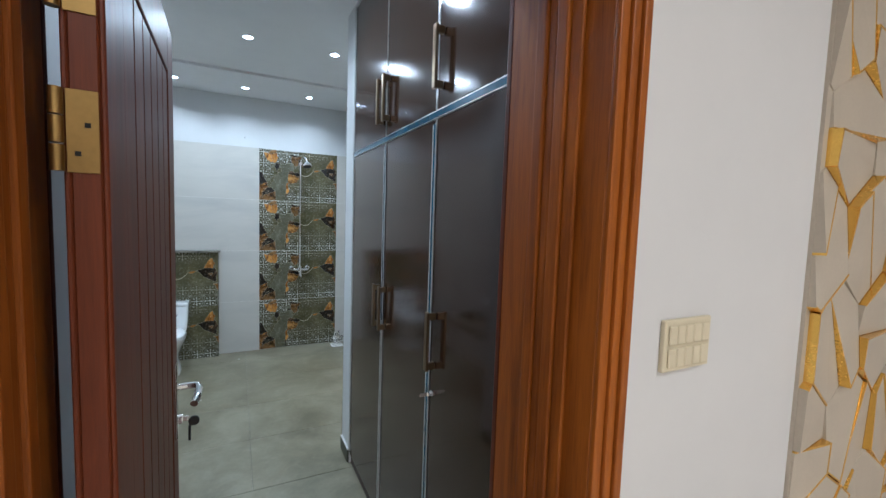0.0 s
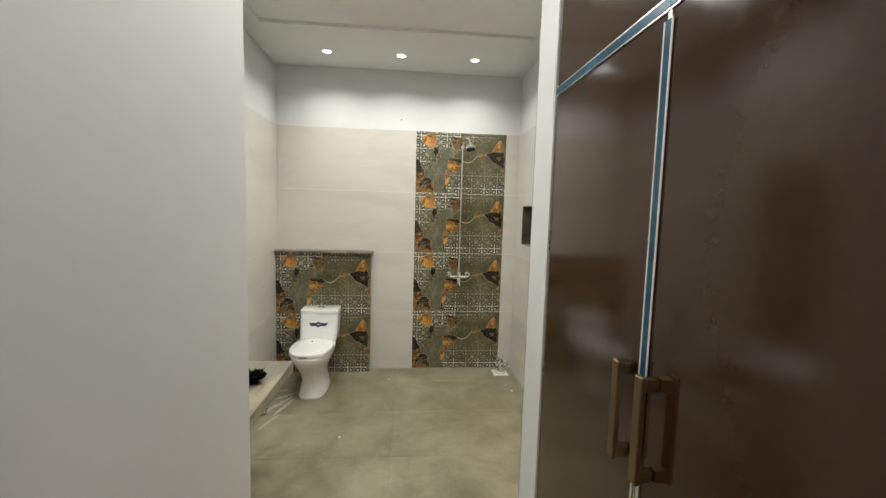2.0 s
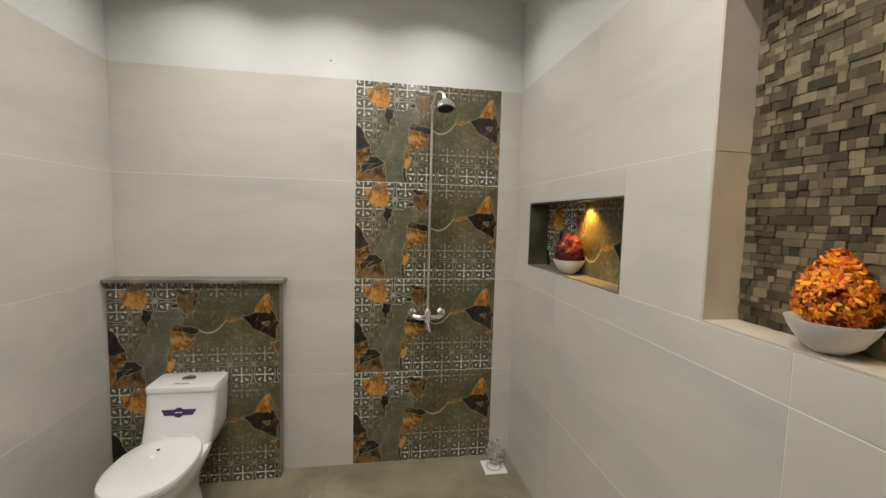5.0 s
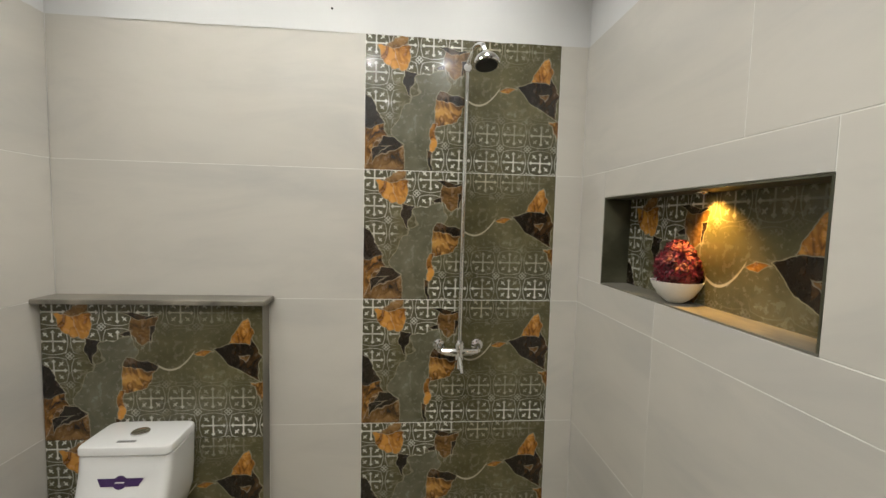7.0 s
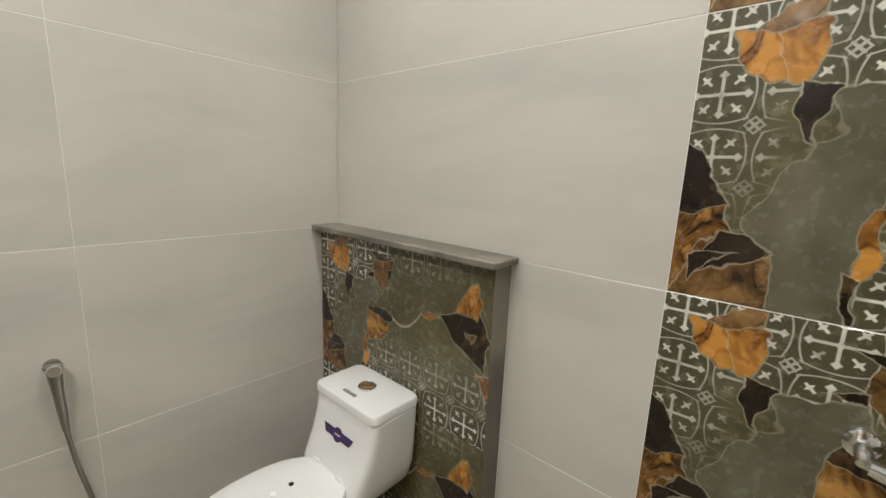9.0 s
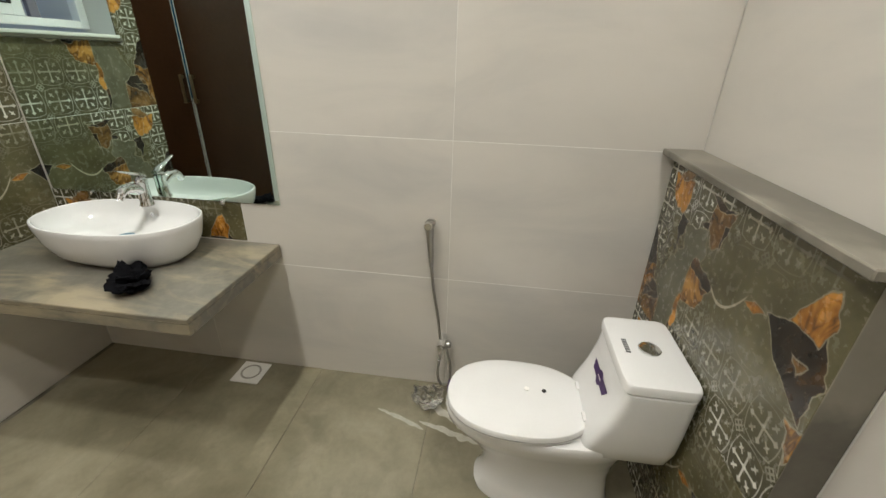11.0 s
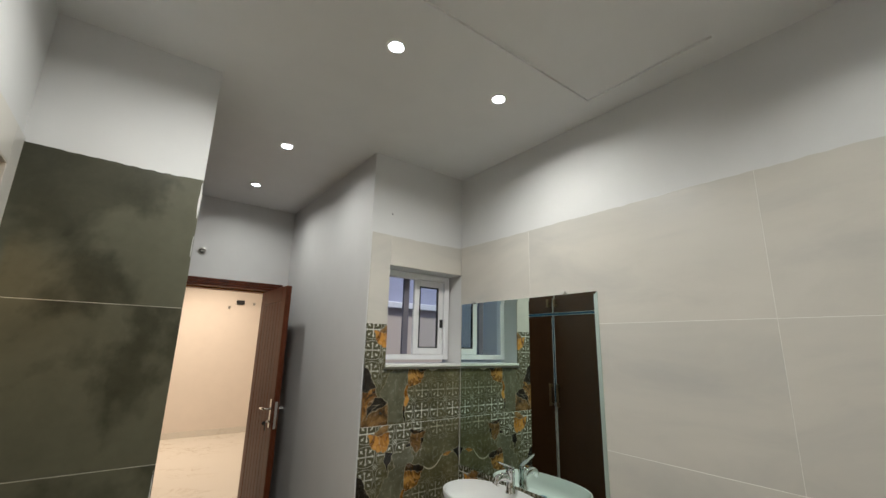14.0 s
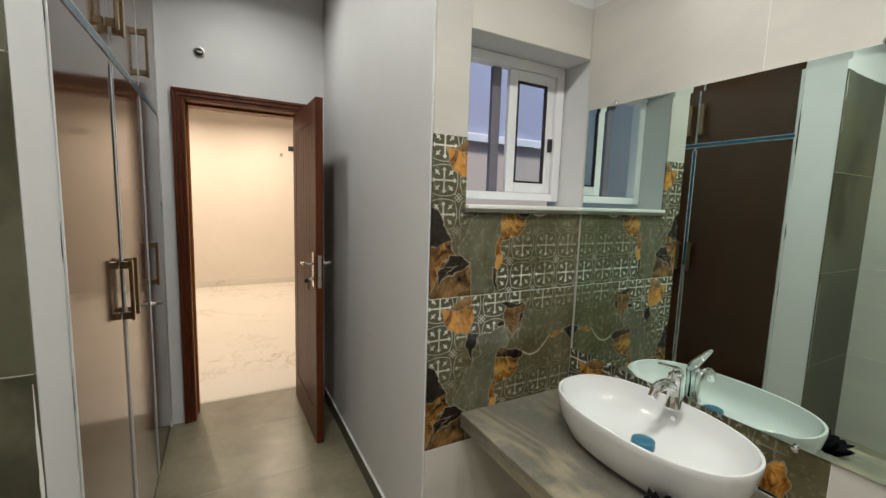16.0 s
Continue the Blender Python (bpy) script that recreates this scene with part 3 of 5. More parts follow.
# window
window = tagged(link("window_1", boxed((WX1 - 0.045, WX1 - 0.001, 2.235, 2.285, WZ0 + 0.035, WZ1 - 0.002), (WEST + 0.001, WEST + 0.045, 2.235, 2.285, WZ0 + 0.035, WZ1 - 0.002),
                                       (WEST + 0.045, WX1 - 0.045, 2.235, 2.285, WZ1 - 0.045, WZ1 - 0.002), (WEST + 0.045, WX1 - 0.045, 2.235, 2.285, WZ0 + 0.035, WZ0 + 0.07), bevel=0.003), ALU),
                "white aluminium sliding window, half open, with black seals", "window", kind="structure")
for name, a, b, y in (("sash", -0.86, -0.60, 2.262), ("fixed_sash", -0.60, -0.35, 2.248)):
    za, zb = WZ0 + 0.072, WZ1 - 0.047
    if name == "fixed_sash":
        a = -0.52
        # the mullion's shade is put into its grey-violet colour; the other members are white
        sash = part("mullion", boxed((-0.565, -0.52, y - 0.011, y + 0.011, za, zb), bevel=0.002), plain("shade_violet_frame", (0.16, 0.15, 0.19), 0.4), window, "shaded grey frame edge")
        continue
    sash = part(name, boxed((a, a + 0.045, y - 0.011, y + 0.011, za, zb), (b - 0.045, b, y - 0.011, y + 0.011, za, zb), (a + 0.045, b - 0.045, y - 0.011, y + 0.011, zb - 0.045, zb), (a + 0.045, b - 0.045, y - 0.011, y + 0.011, za, za + 0.045), bevel=0.002), ALU, window)
    part("seal", boxed((a + 0.045, a + 0.053, y - 0.006, y + 0.0125, za + 0.045, zb - 0.045), (b - 0.053, b - 0.045, y - 0.006, y + 0.0125, za + 0.045, zb - 0.045), (a + 0.053, b - 0.053, y - 0.006, y + 0.0125, zb - 0.053, zb - 0.045), (a + 0.053, b - 0.053, y - 0.006, y + 0.0125, za + 0.045, za + 0.053)), RUBBER, sash)
    pane = part("pane", boxed((a + 0.05, b - 0.05, y - 0.003, y + 0.003, za + 0.05, zb - 0.05)), GLASS, sash)
    pane.visible_shadow = False
    part("latch", boxed((a + 0.008, a + 0.03, y + 0.011, y + 0.026, 1.80, 1.86), bevel=0.003), RUBBER, sash, "black latch")
    part("pull", boxed((a + 0.014, a + 0.026, y + 0.011, y + 0.022, 1.68, 1.77), bevel=0.003), ALU, sash)
part("window_sill", boxed((WEST + 0.001, WX1 - 0.001, 2.20, WINDOW_WALL + 0.018, WZ0 - 0.004, WZ0 + 0.012), bevel=0.003), PLASTIC, window, "white stone sill")
part("sill_nosing", boxed((WEST + 0.001, WX1 + 0.012, WINDOW_WALL + 0.0005, WINDOW_WALL + 0.019, WZ0 - 0.02, WZ0 - 0.0045), bevel=0.003), EDGE, window, "grey sill nosing")

# mirror with clips
mirror = thing("wall_mirror", on_wall((-1, 0, 0), (WEST + 0.006, 2.447, 0.89)), "large frameless wall mirror held by small clips over the basin", "mirror")
part("glass", rings(bmesh.new(), [[Vector((u, y, z)) for u, z in ((e, e), (1.115 - e, e), (1.115 - e, 1.078 - e), (e, 1.078 - e))] for e, y in ((0.0, 0.005), (0.0, 0.0002), (0.020, -0.0006))]), MIRROR, mirror)
for u in (0.14, 0.92):
    part("clip", lathe(bmesh.new(), [(0.011, 0), (0.011, 0.012), (0.006, 0.016)], 12, pose(u, 0.004, 1.083, 90)), CHROME, mirror, "small metal mirror clip", True)
for u in (0.2, 0.85):
    part("clip", lathe(bmesh.new(), [(0.011, 0), (0.011, 0.012), (0.006, 0.016)], 12, pose(u, 0.004, -0.005, 90)), CHROME, mirror, "small metal mirror clip", True)

# counter
counter = thing("counter_slab", pose(WEST, WINDOW_WALL, 0), "floating grey-brown veined stone counter under the basin", "counter")
part("top", boxed((0.001, 0.598, 0.001, 1.10, 0.682, 0.702), bevel=0.0025), SLAB, counter)
part("front_apron", boxed((0.578, 0.597, 0.001, 1.10, 0.638, 0.6815), bevel=0.0015), SLAB, counter)
part("end_apron", boxed((0.001, 0.5775, 1.081, 1.10, 0.638, 0.6815), bevel=0.0015), SLAB, counter)
part("core", boxed((0.002, 0.577, 0.002, 1.08, 0.643, 0.681)), GROUT, counter)

# vessel basin
basin = thing("vessel_basin", pose(-0.705, 2.968, 0.702), "white oval ceramic vessel basin standing on the counter", "basin")
bm = bmesh.new()
loops = [oval(0, 0, z, rx * 1.02, ry * 1.025, 56, 2.3) for z, rx, ry in ((0, 0.125, 0.235), (0.006, 0.14, 0.252), (0.035, 0.165, 0.283), (0.09, 0.187, 0.308), (0.145, 0.197, 0.319), (0.162, 0.1985, 0.321), (0.169, 0.197, 0.3195), (0.171, 0.193, 0.3155), (0.169, 0.189, 0.3115), (0.161, 0.187, 0.3095), (0.12, 0.177, 0.298), (0.085, 0.152, 0.266), (0.062, 0.105, 0.20), (0.054, 0.05, 0.10), (0.05, 0.022, 0.022))]
part("bowl", rings(bm, loops), CERAMIC, basin, "", True)
part("stopper", lathe(bmesh.new(), [(0.036, 0.05), (0.038, 0.064), (0.036, 0.078), (0.02, 0.083)], 24), BLUE, basin, "blue film-covered drain stopper", True)
part("overflow_hole", lathe(bmesh.new(), [(0.009, 0), (0.009, 0.003), (0.006, 0.003), (0.006, 0.001)], 16, pose(-0.160, 0.0, 0.115, 0, 80, 0)), CHROME, basin, "chrome overflow ring", True)

tap = thing("basin_tap", pose(-0.852, 2.97, 0.864), "chrome single-lever mixer tap on the basin rim", "tap")
part("body", lathe(bmesh.new(), [(0.027, 0), (0.027, 0.006), (0.022, 0.012), (0.021, 0.075), (0.023, 0.082), (0.022, 0.098), (0.012, 0.106)], 24), CHROME, tap, "", True)
part("spout", tube(bmesh.new(), smooth_path([(0.0, 0, 0.055), (0.04, 0, 0.075), (0.085, 0, 0.075), (0.108, 0, 0.05)]), [0.017] * 12 + [0.0155] * 8 + [0.014] * 5, 14), CHROME, tap, "", True)
part("lever", rings(bmesh.new(), [[Vector((x, w * math.cos(a), z + h * math.sin(a))) for a in [2 * math.pi * k / 12 for k in range(12)]] for x, z, w, h in ((-0.02, 0.104, 0.012, 0.006), (0.0, 0.114, 0.017, 0.008), (0.03, 0.124, 0.015, 0.006), (0.065, 0.137, 0.012, 0.004), (0.085, 0.144, 0.008, 0.003))]), CHROME, tap, "", True)

for piece in tap.children:
    piece.data.transform(Matrix.Diagonal((1.15, 1.1, 1.22, 1)))

# black cloth on the counter
cloth = bmesh.new()
bmesh.ops.create_icosphere(cloth, subdivisions=4, radius=1)
for v in cloth.verts:
    n = noise.noise(v.co * 2.1 + Vector((3, 1, 0))) * 0.62 + noise.noise(v.co * 4.6) * 0.34 + noise.noise(v.co * 10) * 0.10 - 0.25 * math.exp(-(v.co.y * 4) ** 2)
    k = 1 + n
    v.co = Vector((v.co.x * 0.062 * k, v.co.y * 0.09 * k, max(0.0, (v.co.z * 0.5 + 0.42) * 0.072 * k)))
black = tagged(link("cloth", cloth, BLACK, True), "crumpled black cloth lying on the stone counter", "cloth")
black.matrix_world = pose(-0.47, 3.20, 0.703, 0, 0, -55)

# ---- toilet ----
toilet = thing("toilet", pose(-0.453, 0, 0), "white one-piece ceramic toilet with closed lid and sticker", "toilet")
bm = bmesh.new()
loops = [oval(0, cy, z, rx * 0.96, ry, 40, p) for cy, z, rx, ry, p in ((4.73, 0.0, 0.125, 0.245, 2.6), (4.73, 0.02, 0.128, 0.25, 2.6), (4.735, 0.06, 0.115, 0.235, 2.5), (4.74, 0.14, 0.105, 0.225, 2.4), (4.73, 0.22, 0.12, 0.25, 2.4), (4.71, 0.30, 0.155, 0.30, 2.4), (4.70, 0.35, 0.176, 0.333, 2.4), (4.70, 0.383, 0.180, 0.340, 2.4), (4.70, 0.391, 0.176, 0.336, 2.4))]
part("bowl", rings(bm, loops), CERAMIC, toilet, "", True)
bm = bmesh.new()
loops = []
for z, hw, yf, yb in ((0.30, 0.10, 4.81, 5.06), (0.36, 0.15, 4.80, 5.08), (0.42, 0.164, 4.815, 5.088), (0.50, 0.167, 4.852, 5.09), (0.58, 0.169, 4.876, 5.09), (0.637, 0.170, 4.885, 5.09), (0.64, 0.167, 4.888, 5.087)):
    cy, ry = (yf + yb) / 2, (yb - yf) / 2
    loops.append(oval(0, cy, z, hw * 1.02, ry, 48, 9))
part("tank", rings(bm, loops), CERAMIC, toilet, "", True)
bm = bmesh.new()
part("tank_lid", rings(bm, [oval(0, 4.985, z, hw, ry, 48, 10) for z, hw, ry in ((0.642, 0.170, 0.104), (0.645, 0.173, 0.107), (0.668, 0.173, 0.107), (0.674, 0.170, 0.104), (0.676, 0.165, 0.099))]), CERAMIC, toilet, "", True)
button = part("flush_button", lathe(bmesh.new(), [(0.034, 0.674), (0.034, 0.681), (0.031, 0.684), (0.028, 0.682), (0.0, 0.682)], 28, pose(0.0, 4.99, 0)), CHROME, toilet, "round chrome dual flush button", True)
bm = bmesh.new()
seat = part("lid", rings(bm, [oval(0, 4.613, z, rx * 0.96, ry * 0.985, 48, 2.3) for z, rx, ry in ((0.392, 0.178, 0.243), (0.395, 0.184, 0.25), (0.42, 0.186, 0.252), (0.428, 0.182, 0.248), (0.434, 0.168, 0.233), (0.439, 0.10, 0.15), (0.44, 0.03, 0.05))]), CERAMIC, toilet, "", True)
part("seat_gap", rings(bmesh.new(), [oval(0, 4.613, z, 0.1788, 0.2485, 48, 2.3) for z in (0.4065, 0.4085)]), plain("grey_gap", (0.25, 0.25, 0.25), 0.5), seat)
part("lid_plug", lathe(bmesh.new(), [(0.008, 0.4385), (0.008, 0.442), (0.0, 0.442)], 14, pose(-0.02, 4.70, 0)), HOLE, seat, "black plug hole", True)
part("lid_plug", lathe(bmesh.new(), [(0.009, 0.4385), (0.009, 0.443), (0.0, 0.443)], 14, pose(-0.02, 4.64, 0)), PLASTIC, seat, "grey bumper", True)
part("seat_label", boxed((-0.05, 0.012, 4.3625, 4.3665, 0.4095, 0.4165), bevel=0.0008), PURPLE, seat, "small dark paper label")
for x in (-0.07, 0.07):
    part("hinge", boxed((x - 0.02, x + 0.02, 4.815, 4.84, 0.42, 0.442), bevel=0.006, segments=2), CERAMIC, seat, "", True)
# sticker: winged bar with a disc, tilted with the tank's front
def tank_front(z):
    return 4.852 + (z - 0.50) * 0.29 - 0.0016
bm = bmesh.new()
bm.faces.new([bm.verts.new((x, tank_front(z), z)) for x, z in ((-0.085, 0.560), (-0.068, 0.532), (0.068, 0.532), (0.085, 0.560))])
bm.faces.new([bm.verts.new((0.026 * math.cos(a), tank_front(0.546 + 0.024 * math.sin(a)) - 0.0006, 0.546 + 0.024 * math.sin(a))) for a in [2 * math.pi * k / 20 for k in range(20)]])
sticker = part("sticker", bm, PURPLE, toilet, "purple winged paper sticker")
bm = bmesh.new()
for x0, x1, z in ((-0.017, 0.017, 0.546),):
    bm.faces.new([bm.verts.new((x, tank_front(zz) - 0.0012, zz)) for x, zz in ((x0, z - 0.002), (x1, z - 0.002), (x1, z + 0.002), (x0, z + 0.002))])
part("sticker_print", bm, PLASTIC, sticker)
bm = bmesh.new()
for k in range(6):
    box(bm, -0.045 + k * 0.012, -0.036 + k * 0.012, 4.915, 4.930, 0.6762, 0.6768)
part("lid_print", bm, plain("grey_print", (0.1, 0.1, 0.1), 0.6), toilet, "dark unreadable maker's mark")
for x, z in ((0.02, 0.625), (-0.06, 0.632)):
    part("smudge", boxed((x - 0.004, x + 0.004, tank_front(z) - 0.0006, tank_front(z) + 0.0006, z - 0.008, z + 0.008)), plain("blue_smudge", (0.2, 0.3, 0.4), 0.6), toilet, "blue smudge")
part("water_valve", lathe(bmesh.new(), [(0.02, 0), (0.02, 0.006), (0.011, 0.008), (0.011, 0.04), (0.016, 0.042), (0.016, 0.062)], 16, pose(-0.26, 5.096, 0.22, 90)), CHROME, toilet, "chrome angle valve", True)
part("water_hose", tube(bmesh.new(), smooth_path([(-0.26, 5.03, 0.23), (-0.26, 5.02, 0.30), (-0.2, 5.02, 0.36), (-0.14, 5.04, 0.33)]), 0.006, 8), DULL, toilet, "", True)

# ---- shower ----
shower = thing("shower_set", pose(0.872, NORTH, 0), "chrome exposed shower set with riser pipe and overhead rose", "shower")
part("riser", tube(bmesh.new(), [(0, -0.06, 1.0), (0, -0.06, 2.27)], 0.0095, 14), CHROME, shower, "", True)
part("arm", tube(bmesh.new(), smooth_path([(0, -0.06, 2.25), (0.008, -0.08, 2.29), (0.025, -0.13, 2.318), (0.042, -0.19, 2.30), (0.05, -0.215, 2.262)]), 0.0105, 12), CHROME, shower, "", True)
part("wall_bracket", tube(bmesh.new(), [(0, 0, 2.25), (0, -0.045, 2.25), (0, -0.075, 2.25)], [0.011, 0.011, 0.018], 12), CHROME, shower, "", True)
rose_pose = look((0.052, -0.225, 2.235), (0.07, -0.29, 1.95))
rose = part("rose", lathe(bmesh.new(), [(0.014, 0.03), (0.02, 0.02), (0.045, 0.0), (0.055, -0.018), (0.056, -0.028), (0.052, -0.032)], 30, rose_pose), CHROME, shower, "", True)
part("spray_plate", lathe(bmesh.new(), [(0.046, -0.0318), (0.044, -0.035), (0.0, -0.035)], 30, rose_pose), RUBBER, rose, "dark rubber nozzle plate", True)
mixer = part("mixer_body", tube(bmesh.new(), [(-0.085, -0.06, 0.972), (-0.06, -0.06, 0.968), (0, -0.06, 0.965), (0.06, -0.06, 0.968), (0.085, -0.06, 0.972)], [0.014, 0.017, 0.022, 0.017, 0.014], 16), CHROME, shower, "", True)
for x in (-0.088, 0.088):
    part("elbow", tube(bmesh.new(), smooth_path([(x, -0.055, 0.972), (x * 1.04, -0.03, 0.985), (x * 1.04, 0, 0.985)]), 0.014, 12), CHROME, mixer, "", True)
    part("wall_rose", lathe(bmesh.new(), [(0.03, 0), (0.028, 0.008), (0.016, 0.014)], 20, pose(x * 1.04, 0, 0.985, 90)), CHROME, mixer, "", True)
part("valve", lathe(bmesh.new(), [(0.022, -0.04), (0.022, 0.03), (0.018, 0.04), (0.012, 0.05)], 18, pose(0, -0.062, 0.975)), CHROME, mixer, "", True)
part("lever", tube(bmesh.new(), [(0, -0.075, 0.945), (0.004, -0.10, 0.915), (0.008, -0.115, 0.885)], [0.012, 0.010, 0.008], 10), CHROME, mixer, "", True)
part("spout", tube(bmesh.new(), smooth_path([(0, -0.06, 0.95), (0, -0.075, 0.92), (0.0, -0.08, 0.895)]), 0.013, 12), CHROME, mixer, "", True)

# ---- hand bidet ----
bidet = thing("hand_bidet", pose(WEST, 4.24, 0), "steel hand bidet spray on a wall holder with flexible hose", "bidet spray")
part("holder", lathe(bmesh.new(), [(0.021, 0), (0.02, 0.008), (0.012, 0.01), (0.012, 0.03), (0.019, 0.032), (0.019, 0.046)], 18, pose(0, -0.02, 0.862, 0, 90)), DULL, bidet, "", True)
spray = part("spray_handle", tube(bmesh.new(), [(0.036, -0.02, 0.876), (0.036, -0.02, 0.855), (0.032, -0.018, 0.80), (0.026, -0.014, 0.72), (0.022, -0.012, 0.665)], [0.020, 0.018, 0.014, 0.012, 0.009], 14), DULL, bidet, "", True)
part("spray_head", tube(bmesh.new(), [(0.03, -0.02, 0.862), (0.06, -0.022, 0.868), (0.066, -0.022, 0.868)], [0.014, 0.018, 0.015], 14), CHROME, spray, "", True)
part("hose", tube(bmesh.new(), smooth_path([(0.022, -0.012, 0.67), (0.024, 0.0, 0.55), (0.03, 0.022, 0.42), (0.036, 0.035, 0.32), (0.04, 0.04, 0.29)]), 0.0068, 10), DULL, bidet, "", True)
valve = part("valve", tube(bmesh.new(), [(0.0, 0.045, 0.29), (0.02, 0.045, 0.29), (0.055, 0.045, 0.29), (0.075, 0.045, 0.285)], [0.024, 0.015, 0.02, 0.018], 14), CHROME, bidet, "", True)
part("outlet", tube(bmesh.new(), [(0.045, 0.045, 0.30), (0.045, 0.04, 0.25), (0.045, 0.035, 0.19)], [0.016, 0.014, 0.009], 12), CHROME, valve, "", True)
part("knob", lathe(bmesh.new(), [(0.008, 0), (0.018, 0.006), (0.018, 0.024), (0.01, 0.03)], 12, pose(0.05, 0.06, 0.285, -90)), DULL, valve, "", True)
part("loop_hose", tube(bmesh.new(), smooth_path([(0.045, 0.035, 0.2), (0.05, 0.03, 0.10), (0.05, 0.05, 0.045), (0.045, 0.085, 0.06), (0.04, 0.09, 0.14), (0.04, 0.07, 0.24), (0.04, 0.05, 0.29)]), 0.0068, 10), DULL, bidet, "", True)


def crumpled(name, m, size, material, label, seed):
    bm = bmesh.new()
    bmesh.ops.create_icosphere(bm, subdivisions=3, radius=1)
    for v in bm.verts:
        k = 1 + noise.noise(v.co * 2.1 + Vector((seed, 0, 0))) * 0.7 + noise.noise(v.co * 5 + Vector((0, seed, 0))) * 0.35
        v.co = Vector((v.co.x * size[0] * k, v.co.y * size[1] * k, max(0, v.co.z * 0.6 + 0.5) * size[2] * k))
    ob = tagged(link(name, bm, material), label, "plastic bag")
    ob.matrix_world = m
    return ob


crumpled("plastic_bag", pose(-0.78, 4.24, 0.001), (0.06, 0.07, 0.07), BAG, "crumpled clear plastic bag on the floor under the hose", 3)
crumpled("plastic_bag", pose(1.33, 5.06, 0.008), (0.05, 0.045, 0.13), BAG, "crumpled clear plastic bag standing in the shower corner", 8)

# cement smears left on the floor and plaster along the tile edge
def smear(name, parent, m, length, width, seed, material, label):
    bm = bmesh.new()
    n = 40
    left, right = [], []
    for k in range(n + 1):
        t = k / n
        swell = width * math.sin(math.pi * min(max(t, 0.02), 0.98)) ** 0.5
        left.append(bm.verts.new((t * length, swell * (0.35 + 0.65 * abs(noise.noise(Vector((t * length * 14, seed, 0))))), 0)))
        right.append(bm.verts.new((t * length, -swell * (0.25 + 0.75 * abs(noise.noise(Vector((t * length * 17, seed + 5, 0))))), 0)))
    for k in range(n):
        bm.faces.new((left[k], right[k], right[k + 1], left[k + 1]))
    ob = part(name, bm, material, parent, label)
    ob.matrix_local = m
    return ob


for k, (x, y, turn, length, width) in enumerate(((-0.80, 4.18, 62, 0.42, 0.05), (-0.66, 4.22, 75, 0.30, 0.035), (-0.86, 4.62, 20, 0.2, 0.03), (-0.74, 4.50, 40, 0.22, 0.04), (-0.70, 4.02, 70, 0.24, 0.022))):
    smear("cement_smear", floor, pose(x, y, 0.0006 + k * 0.0005, 0, 0, turn), length, width, k * 3.1, SMEAR, "pale dried cement smear")
for low, length, width in ((2.20, 0.17, 0.010), (2.02, 0.10, 0.006), (0.55, 0.62, 0.006)):
    smear("plaster_edge", pillar, pose(0.860, PILLAR + 0.0006, low, 0, -90, 90), length, width, low, PAINT, "rough white plaster along the tile edge")
part("plaster_bead", boxed((CABINET - 0.004, CABINET - 0.0002, 2.4985, 2.5045, 0.09, 2.93), bevel=0.001), PAINT, pillar, "thin white plaster bead beside the cupboards")
for low, length, width, mat, label in ((1.90, 0.30, 0.012, HOLE, "dark torn gap at the cupboard joint"), (1.38, 0.10, 0.008, HOLE, "dark torn gap at the cupboard joint"), (0.98, 0.13, 0.005, HOLE, "dark torn gap at the cupboard joint"), (1.70, 0.75, 0.0025, HOLE, "hairline gap"), (0.3, 1.1, 0.002, HOLE, "hairline gap")):
    smear("joint_gap", pillar, pose(CABINET - 0.0006, 2.512, low, 0, -90, 0), length, width, low * 3.7, mat, label)
smear("plaster_edge", pillar, pose(0.875, PILLAR + 0.0006, 2.384, 90, 0, 0), 0.57, 0.016, 9.0, PAINT, "rough white plaster along the tile top")

for y, length in ((2.44, 0.95), (3.36, 0.7), (4.05, 1.12)):
    smear("plaster_edge", wall_west, pose(WEST + 0.0007, y, 2.399, 90, 0, 90), length, 0.013, y * 2.3, PAINT, "ragged paint edge along the tile top")
smear("plaster_edge", wall_south, pose(WEST + 0.005, WINDOW_WALL + 0.0007, 2.394, 90, 0, 0), 0.75, 0.014, 6.4, PAINT, "ragged paint edge along the tile top")
for x, length in ((WEST + 0.005, 1.3), (0.42, 1.02)):
    smear("plaster_edge", wall_north, pose(x, NORTH - 0.0022, 2.399, 90, 0, 0), length, 0.009, x * 3.1 + 8, PAINT, "ragged paint edge along the tile top")

for x, y, s in ((1.33, 4.62, 0.014), (1.30, 4.74, 0.008), (0.2, 4.9, 0.007), (-0.1, 3.9, 0.008)):
    chip = tagged(link("tile_chip", boxed((-s, s, -s * 0.7, s * 0.6, 0, 0.006), bevel=0.002), PAINT), "small white plaster chip lying on the floor", "debris", "floor chips")
    chip.matrix_world = pose(x, y, 0.0004, 0, 0, x * 200)

# floor drains
for x, y in ((-0.82, 3.315), (1.315, 5.045)):
    drain = thing("floor_drain", pose(x, y, 0.0), "square white plastic floor drain with round grate", "drain", "floor drains")
    part("plate", boxed((-0.072, 0.072, -0.072, 0.072, -0.004, 0.006), bevel=0.002), PLASTIC, drain)
    part("ring", lathe(bmesh.new(), [(0.05, 0.005), (0.05, 0.009), (0.044, 0.009), (0.044, 0.0062)], 28), plain("grey_ring", (0.35, 0.34, 0.31), 0.4), drain, "", True)
    part("grate", lathe(bmesh.new(), [(0.04, 0.005), (0.04, 0.0085), (0.034, 0.0095), (0.0, 0.0095)], 28), PLASTIC, drain, "", True)

